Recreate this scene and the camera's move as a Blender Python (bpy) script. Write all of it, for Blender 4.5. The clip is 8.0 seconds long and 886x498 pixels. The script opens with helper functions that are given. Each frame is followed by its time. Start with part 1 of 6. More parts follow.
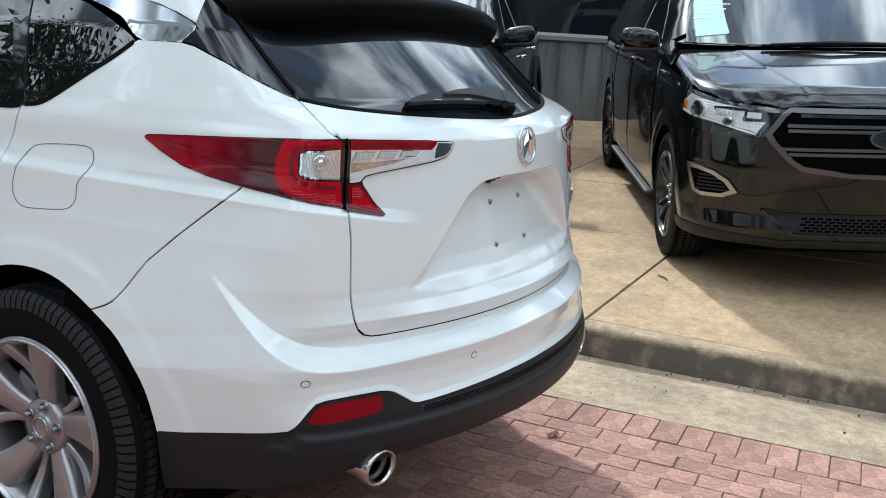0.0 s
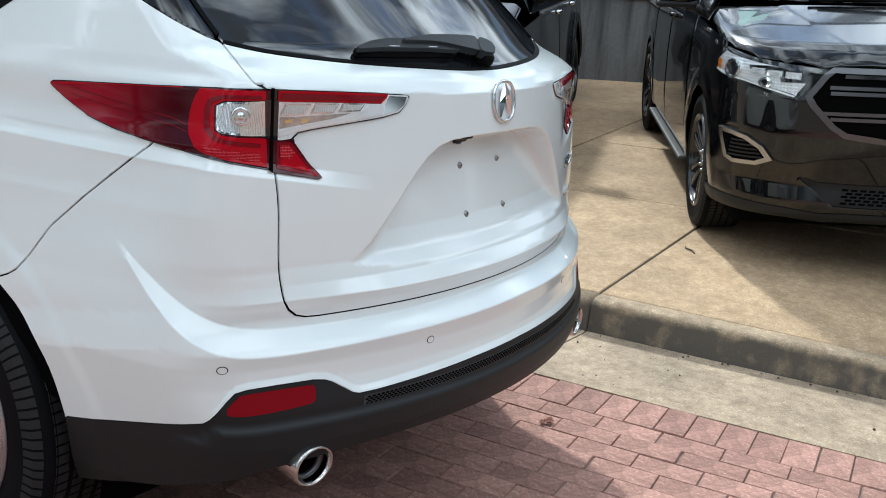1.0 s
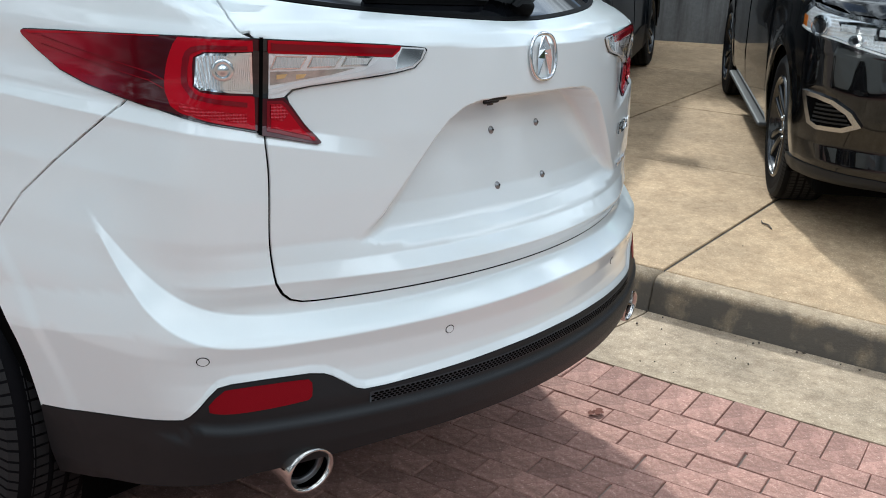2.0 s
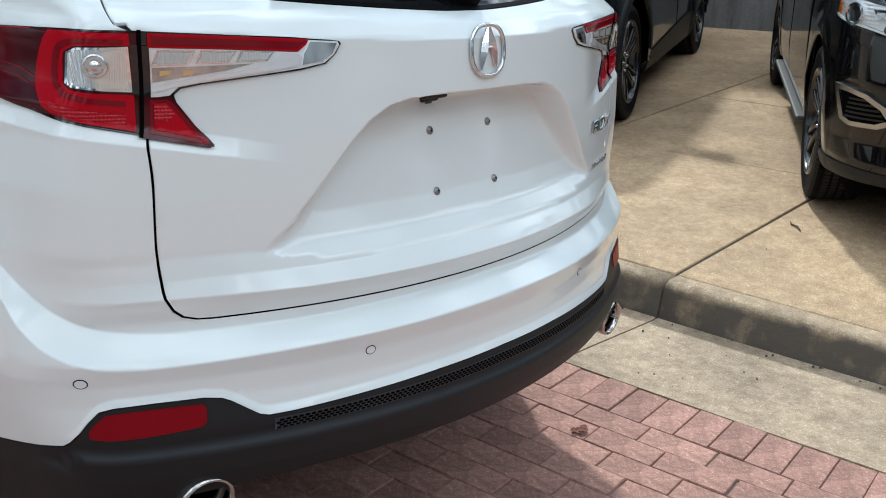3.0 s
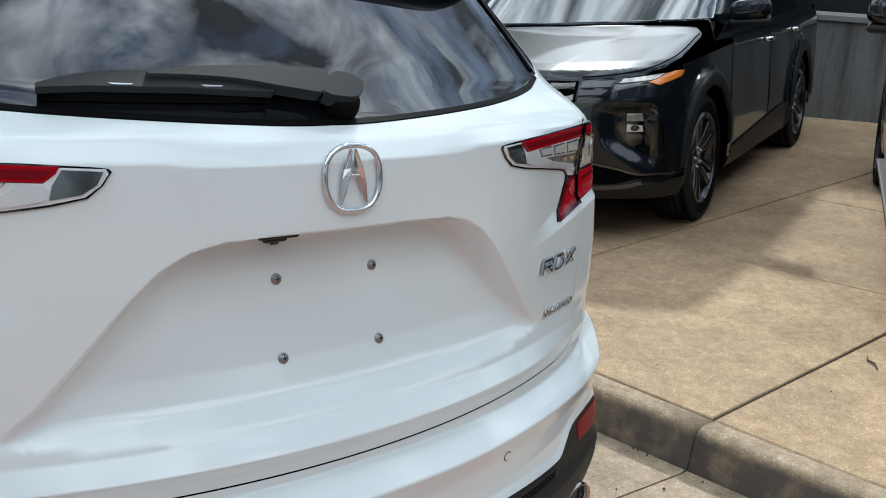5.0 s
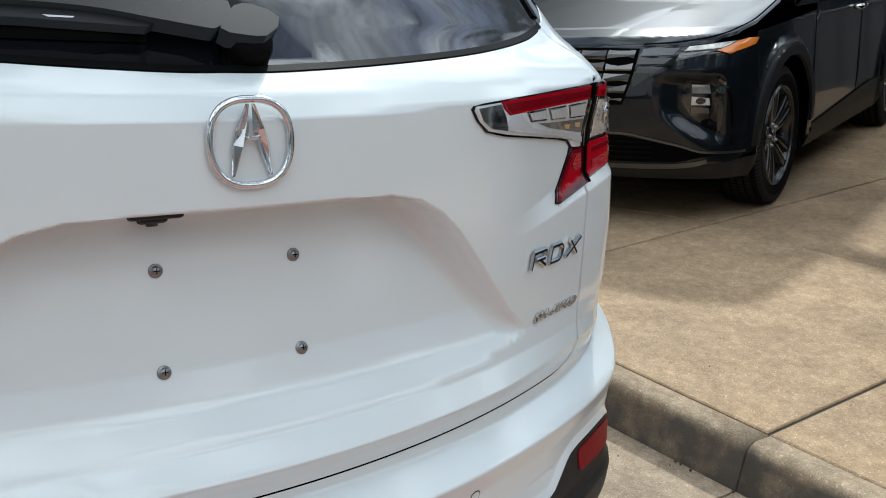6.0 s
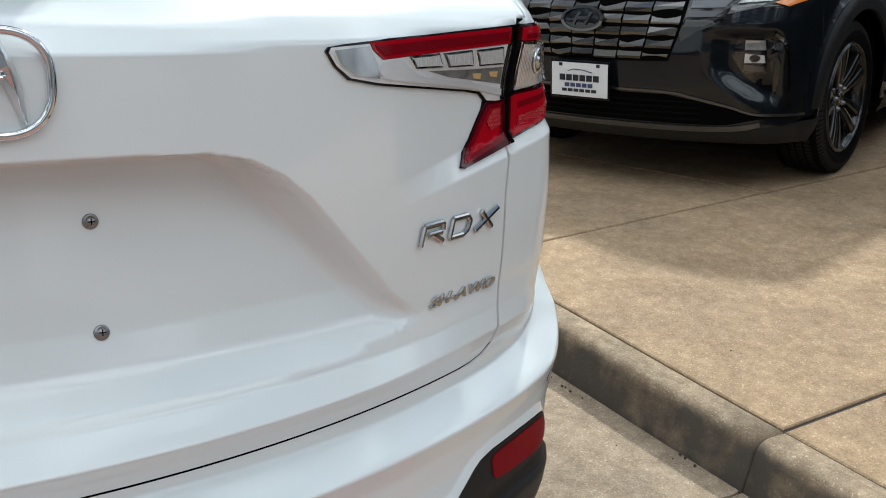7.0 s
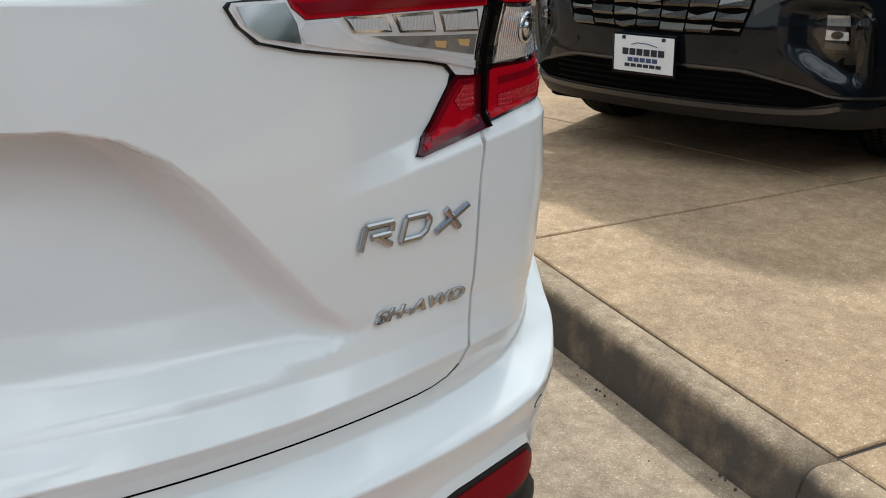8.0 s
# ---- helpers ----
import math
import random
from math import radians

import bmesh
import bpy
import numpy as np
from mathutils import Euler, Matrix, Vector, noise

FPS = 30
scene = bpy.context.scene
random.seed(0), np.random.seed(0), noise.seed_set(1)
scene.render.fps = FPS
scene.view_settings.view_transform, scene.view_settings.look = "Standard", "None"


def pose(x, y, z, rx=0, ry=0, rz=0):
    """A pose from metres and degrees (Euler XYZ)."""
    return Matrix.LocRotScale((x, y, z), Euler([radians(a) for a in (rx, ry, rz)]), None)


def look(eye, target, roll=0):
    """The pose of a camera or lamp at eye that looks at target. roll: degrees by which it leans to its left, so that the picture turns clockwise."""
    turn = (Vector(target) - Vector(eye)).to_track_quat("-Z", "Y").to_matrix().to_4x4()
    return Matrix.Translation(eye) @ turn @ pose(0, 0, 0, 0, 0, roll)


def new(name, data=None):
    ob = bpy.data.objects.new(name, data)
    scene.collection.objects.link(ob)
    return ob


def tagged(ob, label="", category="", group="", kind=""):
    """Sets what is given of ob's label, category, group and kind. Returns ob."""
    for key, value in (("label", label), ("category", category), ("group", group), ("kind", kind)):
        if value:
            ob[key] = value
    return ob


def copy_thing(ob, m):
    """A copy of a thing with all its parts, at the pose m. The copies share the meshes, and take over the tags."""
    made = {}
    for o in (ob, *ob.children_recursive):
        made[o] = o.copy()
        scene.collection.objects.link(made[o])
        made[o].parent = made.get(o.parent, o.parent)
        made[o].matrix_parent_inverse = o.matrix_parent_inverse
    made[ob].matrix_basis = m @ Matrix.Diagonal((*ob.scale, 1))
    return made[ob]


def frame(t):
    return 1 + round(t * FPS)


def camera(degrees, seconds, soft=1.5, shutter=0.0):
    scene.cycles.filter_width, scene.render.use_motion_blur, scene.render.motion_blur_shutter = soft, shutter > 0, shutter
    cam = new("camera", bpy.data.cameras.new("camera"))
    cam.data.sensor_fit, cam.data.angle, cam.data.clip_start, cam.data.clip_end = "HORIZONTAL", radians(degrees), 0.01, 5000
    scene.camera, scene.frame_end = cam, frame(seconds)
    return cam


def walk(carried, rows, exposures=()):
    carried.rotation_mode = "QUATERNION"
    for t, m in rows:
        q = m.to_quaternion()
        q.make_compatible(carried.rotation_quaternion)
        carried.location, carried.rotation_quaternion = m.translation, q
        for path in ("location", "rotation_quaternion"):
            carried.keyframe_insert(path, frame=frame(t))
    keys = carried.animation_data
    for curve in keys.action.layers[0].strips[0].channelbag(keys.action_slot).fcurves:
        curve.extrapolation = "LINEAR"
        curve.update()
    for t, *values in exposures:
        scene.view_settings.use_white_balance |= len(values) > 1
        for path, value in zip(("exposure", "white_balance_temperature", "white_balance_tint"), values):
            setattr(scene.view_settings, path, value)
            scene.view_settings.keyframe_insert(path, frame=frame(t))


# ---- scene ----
cam = camera(49.45, 8.0, soft=1.0)
PATH = [
    (0, (-2.451, -1.664, 1.432), (-0.748, -0.708, 1.003), 3.45),
    (0.5, (-2.235, -1.689, 1.429), (-0.562, -0.699, 0.962), 3.85),
    (1, (-2.066, -1.702, 1.398), (-0.434, -0.666, 0.884), 4.09),
    (1.5, (-1.920, -1.638, 1.363), (-0.341, -0.545, 0.805), 4.16),
    (1.7, (-1.868, -1.621, 1.355), (-0.310, -0.506, 0.781), 4.15),
    (2.8, (-1.510, -1.728, 1.369), (-0.064, -0.500, 0.737), 3.48),
    (3, (-1.464, -1.725, 1.369), (-0.030, -0.481, 0.738), 3.68),
    (3.5, (-1.327, -1.670, 1.372), (0.080, -0.379, 0.777), 3.44),
    (4, (-1.183, -1.629, 1.396), (0.191, -0.287, 0.839), 3.47),
    (4.5, (-0.983, -1.658, 1.423), (0.357, -0.268, 0.902), 3.92),
    (4.7, (-0.912, -1.671, 1.434), (0.410, -0.261, 0.920), 4.16),
    (5.8, (-0.544, -1.558, 1.344), (0.627, -0.021, 0.828), 4.25),
    (6, (-0.456, -1.519, 1.357), (0.694, 0.017, 0.794), 4.49),
    (6.5, (-0.248, -1.554, 1.355), (0.828, 0.017, 0.743), 4.61),
    (7, (-0.094, -1.488, 1.329), (0.893, 0.121, 0.671), 4.65),
    (7.5, (0.027, -1.403, 1.290), (0.935, 0.236, 0.591), 4.92),
    (8, (0.145, -1.358, 1.300), (0.983, 0.308, 0.575), 5.18),
]
walk(cam, [(t, look(eye, target, roll)) for t, eye, target, roll in PATH], [(0, 0.28, 5750, 2), (3.5, 0.12, 5750, 2), (6.5, -0.03, 5950, 4), (8, -0.04, 6050, 5)])

# ---- world, sun ----
SUN = Vector((.70, .79, 1.0)).normalized()
world = bpy.data.worlds.new("sky")
scene.world = world
world.use_nodes = True
wn, wl = world.node_tree.nodes, world.node_tree.links
wn.clear()
sky = wn.new("ShaderNodeTexSky")
sky.sky_type, sky.sun_disc = "NISHITA", False
sky.sun_elevation, sky.sun_rotation = math.asin(SUN.z), math.atan2(SUN.x, SUN.y)
geo = wn.new("ShaderNodeTexCoord")
stretch = wn.new("ShaderNodeMapping")
stretch.inputs["Scale"].default_value = (.85, 1.8, 2.0)
clouds = wn.new("ShaderNodeTexNoise")
clouds.inputs["Scale"].default_value, clouds.inputs["Detail"].default_value, clouds.inputs["Roughness"].default_value, clouds.inputs["Distortion"].default_value = 2.3, 9, .62, .8
cover = wn.new("ShaderNodeValToRGB")
cover.color_ramp.elements[0].position, cover.color_ramp.elements[1].position = .34, .50
shade = wn.new("ShaderNodeTexNoise")
shade.inputs["Scale"].default_value, shade.inputs["Detail"].default_value, shade.inputs["Distortion"].default_value = 2.6, 10, 1.2
grey = wn.new("ShaderNodeValToRGB")
grey.color_ramp.elements[0].position, grey.color_ramp.elements[1].position = .42, .60
grey.color_ramp.elements[0].color, grey.color_ramp.elements[1].color = (1.2, 1.26, 1.34, 1), (14.0, 14.2, 14.6, 1)
mix = wn.new("ShaderNodeMixRGB")
back = wn.new("ShaderNodeBackground")
back.inputs["Strength"].default_value = .138
wout = wn.new("ShaderNodeOutputWorld")
wl.new(geo.outputs["Generated"], stretch.inputs["Vector"])
wl.new(stretch.outputs["Vector"], clouds.inputs["Vector"])
wl.new(stretch.outputs["Vector"], shade.inputs["Vector"])
wl.new(clouds.outputs["Fac"], cover.inputs["Fac"])
wl.new(shade.outputs["Fac"], grey.inputs["Fac"])
wl.new(cover.outputs["Color"], mix.inputs["Fac"])
wl.new(sky.outputs["Color"], mix.inputs["Color1"])
wl.new(grey.outputs["Color"], mix.inputs["Color2"])
split, fall, dim = wn.new("ShaderNodeSeparateXYZ"), wn.new("ShaderNodeMapRange"), wn.new("ShaderNodeMixRGB")
fall.inputs["From Min"].default_value, fall.inputs["From Max"].default_value, fall.inputs["To Min"].default_value, fall.inputs["To Max"].default_value = .02, .60, .20, 1.30
dim.blend_type, dim.inputs["Fac"].default_value = "MULTIPLY", 1
wl.new(geo.outputs["Generated"], split.inputs["Vector"])
wl.new(split.outputs["Z"], fall.inputs["Value"])
wl.new(mix.outputs["Color"], dim.inputs["Color1"])
wl.new(fall.outputs["Result"], dim.inputs["Color2"])
wl.new(dim.outputs["Color"], back.inputs["Color"])
wl.new(back.outputs["Background"], wout.inputs["Surface"])
sun_data = bpy.data.lights.new("sun", "SUN")
sun_data.energy, sun_data.angle, sun_data.color = 2.95, radians(3.5), (1, .95, .87)
sun = new("sun", sun_data)
sun.matrix_world = look(SUN * 50, (0, 0, 0))

# ---- materials ----
def material(name, colour, rough=.5, metal=0.0, coat=0.0, bump=0.0, scale=40.0, vary=0.0, vary_scale=4.0, spread=0.0, transmission=0.0, emit=0.0, ior=1.45, flakes=0.0, second=None):
    """A principled material with noise at two scales in colour and relief; spread: variation from piece to piece."""
    m = bpy.data.materials.new(name)
    m.use_nodes = True
    n, l = m.node_tree.nodes, m.node_tree.links
    b = n["Principled BSDF"]
    b.inputs["Base Color"].default_value = (*colour, 1)
    b.inputs["Roughness"].default_value, b.inputs["Metallic"].default_value, b.inputs["IOR"].default_value = rough, metal, ior
    b.inputs["Coat Weight"].default_value, b.inputs["Coat Roughness"].default_value = coat, .03
    b.inputs["Transmission Weight"].default_value = transmission
    if emit:
        b.inputs["Emission Color"].default_value, b.inputs["Emission Strength"].default_value = (*colour, 1), emit
    if vary or bump or spread:
        tc = n.new("ShaderNodeTexCoord")
        fine, wide = n.new("ShaderNodeTexNoise"), n.new("ShaderNodeTexNoise")
        fine.inputs["Scale"].default_value, fine.inputs["Detail"].default_value, fine.inputs["Roughness"].default_value = scale, 6, .65
        wide.inputs["Scale"].default_value, wide.inputs["Detail"].default_value = vary_scale, 5
        l.new(tc.outputs["Object"], fine.inputs["Vector"])
        l.new(tc.outputs["Object"], wide.inputs["Vector"])
    if vary or spread:
        add = n.new("ShaderNodeMath")
        add.operation = "ADD"
        l.new(fine.outputs["Fac"], add.inputs[0])
        l.new(wide.outputs["Fac"], add.inputs[1])
        last = add.outputs[0]
        if spread:
            info, isl = n.new("ShaderNodeObjectInfo"), n.new("ShaderNodeNewGeometry")
            both, mul, sub = n.new("ShaderNodeMath"), n.new("ShaderNodeMath"), n.new("ShaderNodeMath")
            l.new(info.outputs["Random"], both.inputs[0])
            l.new(isl.outputs["Random Per Island"], both.inputs[1])
            both.operation, mul.operation, sub.operation = "ADD", "MULTIPLY", "ADD"
            fr = n.new("ShaderNodeMath")
            fr.operation = "FRACT"
            l.new(both.outputs[0], fr.inputs[0])
            l.new(fr.outputs[0], mul.inputs[0])
            mul.inputs[1].default_value = spread
            l.new(mul.outputs[0], sub.inputs[0])
            l.new(last, sub.inputs[1])
            last = sub.outputs[0]
        rng = n.new("ShaderNodeMapRange")
        rng.inputs["From Min"].default_value, rng.inputs["From Max"].default_value = .6, 1.4 + spread
        l.new(last, rng.inputs["Value"])
        mixer = n.new("ShaderNodeMixRGB")
        dark = second or tuple(c * (1 - vary) for c in colour)
        mixer.inputs["Color1"].default_value = (*dark, 1)
        mixer.inputs["Color2"].default_value = (*[min(1, c * (1 + .5 * vary)) for c in colour], 1)
        l.new(rng.outputs["Result"], mixer.inputs["Fac"])
        l.new(mixer.outputs["Color"], b.inputs["Base Color"])
    if bump:
        bm_ = n.new("ShaderNodeBump")
        bm_.inputs["Strength"].default_value, bm_.inputs["Distance"].default_value = bump, .004
        l.new(fine.outputs["Fac"], bm_.inputs["Height"])
        l.new(bm_.outputs["Normal"], b.inputs["Normal"])
    return m


def clear_glass(name):
    """A thin clear cover: see-through, with gloss that grows towards the edge."""
    m = bpy.data.materials.new(name)
    m.use_nodes = True
    n, l = m.node_tree.nodes, m.node_tree.links
    n.remove(n["Principled BSDF"])
    thin, gloss, mixs = n.new("ShaderNodeBsdfTransparent"), n.new("ShaderNodeBsdfGlossy"), n.new("ShaderNodeMixShader")
    edge, power, scale_ = n.new("ShaderNodeLayerWeight"), n.new("ShaderNodeMath"), n.new("ShaderNodeMapRange")
    thin.inputs["Color"].default_value, gloss.inputs["Roughness"].default_value, edge.inputs["Blend"].default_value = (.95, .96, .96, 1), .02, .5
    power.operation, power.inputs[1].default_value = "POWER", 4.0
    scale_.inputs["To Min"].default_value, scale_.inputs["To Max"].default_value = .05, .90
    l.new(edge.outputs["Facing"], power.inputs[0])
    l.new(power.outputs[0], scale_.inputs["Value"])
    l.new(scale_.outputs["Result"], mixs.inputs["Fac"])
    l.new(thin.outputs["BSDF"], mixs.inputs[1])
    l.new(gloss.outputs["BSDF"], mixs.inputs[2])
    l.new(mixs.outputs["Shader"], n["Material Output"].inputs["Surface"])
    return m


def pleated(name, colour, rough, metal, fine=55, only=2):
    """Moulded plastic with fine prisms across it."""
    m = material(name, colour, rough, metal, ior=1.36)
    n, l = m.node_tree.nodes, m.node_tree.links
    tc, wave, wave2, top, bm_ = n.new("ShaderNodeTexCoord"), n.new("ShaderNodeTexWave"), n.new("ShaderNodeTexWave"), n.new("ShaderNodeMath"), n.new("ShaderNodeBump")
    wave.bands_direction, wave2.bands_direction = "X", "Z"
    wave.inputs["Scale"].default_value = wave2.inputs["Scale"].default_value = fine
    top.operation = "ADD"
    bm_.inputs["Strength"].default_value, bm_.inputs["Distance"].default_value = .8, .0012
    for w, k in ((wave, 0), (wave2, 1))[:only]:
        l.new(tc.outputs["Object"], w.inputs["Vector"])
        l.new(w.outputs["Fac"], top.inputs[k])
    l.new(top.outputs[0], bm_.inputs["Height"])
    l.new(bm_.outputs["Normal"], n["Principled BSDF"].inputs["Normal"])
    return m


PAINT = material("pearl_white_paint", (.765, .805, .795), .30, coat=1.0, vary=.03, vary_scale=2, scale=600)
TRIM = material("grained_black_plastic", (.011, .0115, .0125), .50, bump=.12, scale=900, vary=.2, ior=1.38)
GLOSS = material("gloss_black", (.004, .004, .005), .06, coat=.6)
RUBBER = material("seal_rubber", (.004, .004, .004), .5, ior=1.12)
VENT = material("vent_mesh_plastic", (.030, .032, .036), .42, vary=.2)
SPOILER = material("black_spoiler", (.002, .002, .002), .4, ior=1.12)
PRIVACY = material("privacy_glass", (.004, .0045, .006), .012, ior=1.95)
CHROME = material("chrome", (.78, .79, .80), .05, 1.0)
EMBLEM = material("emblem_chrome", (.72, .72, .73), .07, 1.0)
BADGE = material("badge_chrome", (.50, .50, .50), .10, 1.0)
EXHAUST = material("polished_exhaust_steel", (.52, .49, .46), .10, 1.0, vary=.1)
SATIN = material("satin_metal", (.45, .45, .46), .25, 1.0, vary=.1)
STEEL = material("zinc_screw", (.30, .30, .30), .35, 1.0, vary=.3, scale=300)
RED = material("red_lens", (.38, .002, .011), .10, ior=1.24)
RED_MID = material("deep_red_lens", (.17, .002, .008), .10, ior=1.36)
RED_PLEAT = pleated("pleated_red_lens", (.40, .004, .016), .2, .0)
SHUT = material("shut_line", (.10, .10, .10), .7)
RED_DARK = material("dark_red_lens", (.055, .0015, .005), .05, ior=1.42)
RED_MATT = material("reflex_red", (.20, .004, .009), .35, bump=.15, scale=500, ior=1.15)
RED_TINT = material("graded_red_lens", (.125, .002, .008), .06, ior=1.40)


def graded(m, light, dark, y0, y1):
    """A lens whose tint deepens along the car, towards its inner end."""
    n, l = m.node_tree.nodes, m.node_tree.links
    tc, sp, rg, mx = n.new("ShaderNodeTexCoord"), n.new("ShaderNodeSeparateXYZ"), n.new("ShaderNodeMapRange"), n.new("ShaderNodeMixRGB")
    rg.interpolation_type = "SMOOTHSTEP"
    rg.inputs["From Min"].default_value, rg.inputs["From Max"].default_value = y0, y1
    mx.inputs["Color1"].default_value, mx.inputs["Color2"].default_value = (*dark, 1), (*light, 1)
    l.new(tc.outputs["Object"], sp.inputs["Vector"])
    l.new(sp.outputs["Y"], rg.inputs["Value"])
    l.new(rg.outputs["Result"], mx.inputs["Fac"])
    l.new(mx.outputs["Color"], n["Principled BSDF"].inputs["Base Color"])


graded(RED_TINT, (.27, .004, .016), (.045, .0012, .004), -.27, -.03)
CLEAR = clear_glass("clear_lens")
SILVER = material("lamp_reflector", (.92, .92, .92), .18, .18, vary=.18, vary_scale=22, scale=60, bump=.10)
LAMP_DEEP = material("lamp_depth", (.55, .54, .50), .12, .6, vary=.5, vary_scale=40, scale=90)
PRISM = pleated("lamp_prism", (.66, .67, .66), .3, .0, 70, 1)
CRYSTAL = pleated("headlamp_crystal", (.82, .83, .84), .12, .5, 22)
PLEAT = pleated("pleated_reflector", (.88, .89, .90), .14, .75, 90, 1)
BRIGHT = material("bright_trim", (.92, .92, .93), .22, .35)
STEP = material("step_aluminium", (.075, .075, .075), .55, .3, vary=.1, ior=1.3)
GRAPHITE = material("graphite_satin_metal", (.13, .13, .135), .32, .9, vary=.1)
TYRE = material("tyre_rubber", (.007, .007, .008), .62, bump=.10, scale=300, vary=.3, ior=1.10)
TREAD = material("tread_rubber", (.018, .0175, .0175), .8, bump=.2, scale=300, vary=.3, ior=1.35)
ALLOY = material("grey_alloy", (.33, .31, .315), .30, .75, coat=.5, vary=.08)
DARK_ALLOY = material("black_alloy", (.02, .02, .021), .25, .5, coat=.6)
DISC = material("brake_metal", (.20, .20, .20), .35, 1.0, vary=.3)
VOID = material("dark_lining", (.003, .003, .003), .9, ior=1.06)
BLACK_PAINT = material("black_pearl_paint", (.0022, .0023, .0028), .20, coat=1.0, vary=.2, scale=500, ior=1.2)
SLATE_PAINT = material("dark_slate_paint", (.0085, .0115, .0155), .28, .35, coat=.7, vary=.15, scale=500, ior=1.15)
DARK_CHROME = material("dark_chrome", (.15, .145, .14), .18, 1.0)
SCREEN = material("windscreen_glass", (.03, .036, .036), .02, coat=1.0, ior=2.3)
PALE_AMBER = material("pale_amber_bulb", (.75, .50, .22), .25)
AMBER = material("amber_lens", (.80, .22, .015), .1, coat=1.0)


def aggregate(name, paste, stone, grime, rough=.88, grain=260.0, wide=1.3, pieces=0.0):
    """Concrete with exposed aggregate: pale and dark stones in the paste, wide blotches and grime."""
    m = bpy.data.materials.new(name)
    m.use_nodes = True
    n, l = m.node_tree.nodes, m.node_tree.links
    b = n["Principled BSDF"]
    b.inputs["Roughness"].default_value = rough
    tc = n.new("ShaderNodeTexCoord")
    cells, blotch, fine, streak = n.new("ShaderNodeTexVoronoi"), n.new("ShaderNodeTexNoise"), n.new("ShaderNodeTexNoise"), n.new("ShaderNodeTexNoise")
    cells.inputs["Scale"].default_value = grain
    blotch.inputs["Scale"].default_value, blotch.inputs["Detail"].default_value, blotch.inputs["Roughness"].default_value = wide, 7, .62
    fine.inputs["Scale"].default_value, fine.inputs["Detail"].default_value, fine.inputs["Roughness"].default_value = grain * .33, 8, .7
    streak.inputs["Scale"].default_value, streak.inputs["Detail"].default_value = wide * 7, 6
    for t in (cells, blotch, fine, streak):
        l.new(tc.outputs["Object"], t.inputs["Vector"])

    def ramp2(src, p0, p1, c0, c1):
        r = n.new("ShaderNodeValToRGB")
        r.color_ramp.elements[0].position, r.color_ramp.elements[1].position = p0, p1
        r.color_ramp.elements[0].color, r.color_ramp.elements[1].color = (*c0, 1), (*c1, 1)
        l.new(src, r.inputs["Fac"])
        return r.outputs["Color"]

    def blend(kind, fac, a, c):
        x = n.new("ShaderNodeMixRGB")
        x.blend_type = kind
        x.inputs["Fac"].default_value = fac
        l.new(a, x.inputs["Color1"])
        l.new(c, x.inputs["Color2"])
        return x.outputs["Color"]

    sep = n.new("ShaderNodeSeparateColor")
    l.new(cells.outputs["Color"], sep.inputs["Color"])
    stones = ramp2(sep.outputs[0], .10, .95, tuple(c * .62 for c in paste), stone)
    base = ramp2(fine.outputs["Fac"], .30, .70, tuple(c * .80 for c in paste), tuple(min(1, c * 1.14) for c in paste))
    col = blend("MIX", .38, base, stones)
    # single pale pebbles worn bare, and mid-sized mottling
    bare = ramp2(sep.outputs[1], .955, .975, (0, 0, 0), (1, 1, 1))
    pale = n.new("ShaderNodeMixRGB")
    l.new(bare, pale.inputs["Fac"])
    l.new(col, pale.inputs["Color1"])
    pale.inputs["Color2"].default_value = (*[min(1, c * 1.15) for c in stone], 1)
    mottle = n.new("ShaderNodeTexNoise")
    mottle.inputs["Scale"].default_value, mottle.inputs["Detail"].default_value, mottle.inputs["Roughness"].default_value = grain * .10, 4, .6
    l.new(tc.outputs["Object"], mottle.inputs["Vector"])
    col = blend("MULTIPLY", .75, pale.outputs["Color"], ramp2(mottle.outputs["Fac"], .32, .68, (.74, .72, .69), (1.14, 1.14, 1.14)))
    col = blend("MULTIPLY", .9, col, ramp2(blotch.outputs["Fac"], .32, .66, tuple(.50 + .2 * g for g in grime), (1.12, 1.10, 1.08)))
    col = blend("MULTIPLY", .40, col, ramp2(streak.outputs["Fac"], .36, .56, grime, (1, 1, 1)))
    if pieces:
        info, isl, both, fr = n.new("ShaderNodeObjectInfo"), n.new("ShaderNodeNewGeometry"), n.new("ShaderNodeMath"), n.new("ShaderNodeMath")
        both.operation, fr.operation = "ADD", "FRACT"
        l.new(info.outputs["Random"], both.inputs[0])
        l.new(isl.outputs["Random Per Island"], both.inputs[1])
        l.new(both.outputs[0], fr.inputs[0])
        col = blend("MULTIPLY", 1.0, col, ramp2(fr.outputs[0], 0, 1, (1 - pieces, 1 - pieces * 1.05, 1 - pieces * 1.05), (1.1, 1.1, 1.1)))
    l.new(col, b.inputs["Base Color"])
    bm_ = n.new("ShaderNodeBump")
    bm_.inputs["Strength"].default_value, bm_.inputs["Distance"].default_value = .55, .004
    l.new(fine.outputs["Fac"], bm_.inputs["Height"])
    l.new(bm_.outputs["Normal"], b.inputs["Normal"])
    return m


CONCRETE = aggregate("exposed_aggregate_concrete", (.50, .347, .202), (.64, .495, .335), (.70, .65, .60), wide=1.1)
GUTTER = aggregate("gutter_concrete", (.41, .315, .215), (.55, .45, .34), (.56, .52, .48), wide=2.2)
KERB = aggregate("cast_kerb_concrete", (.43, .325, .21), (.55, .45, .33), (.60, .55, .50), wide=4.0)


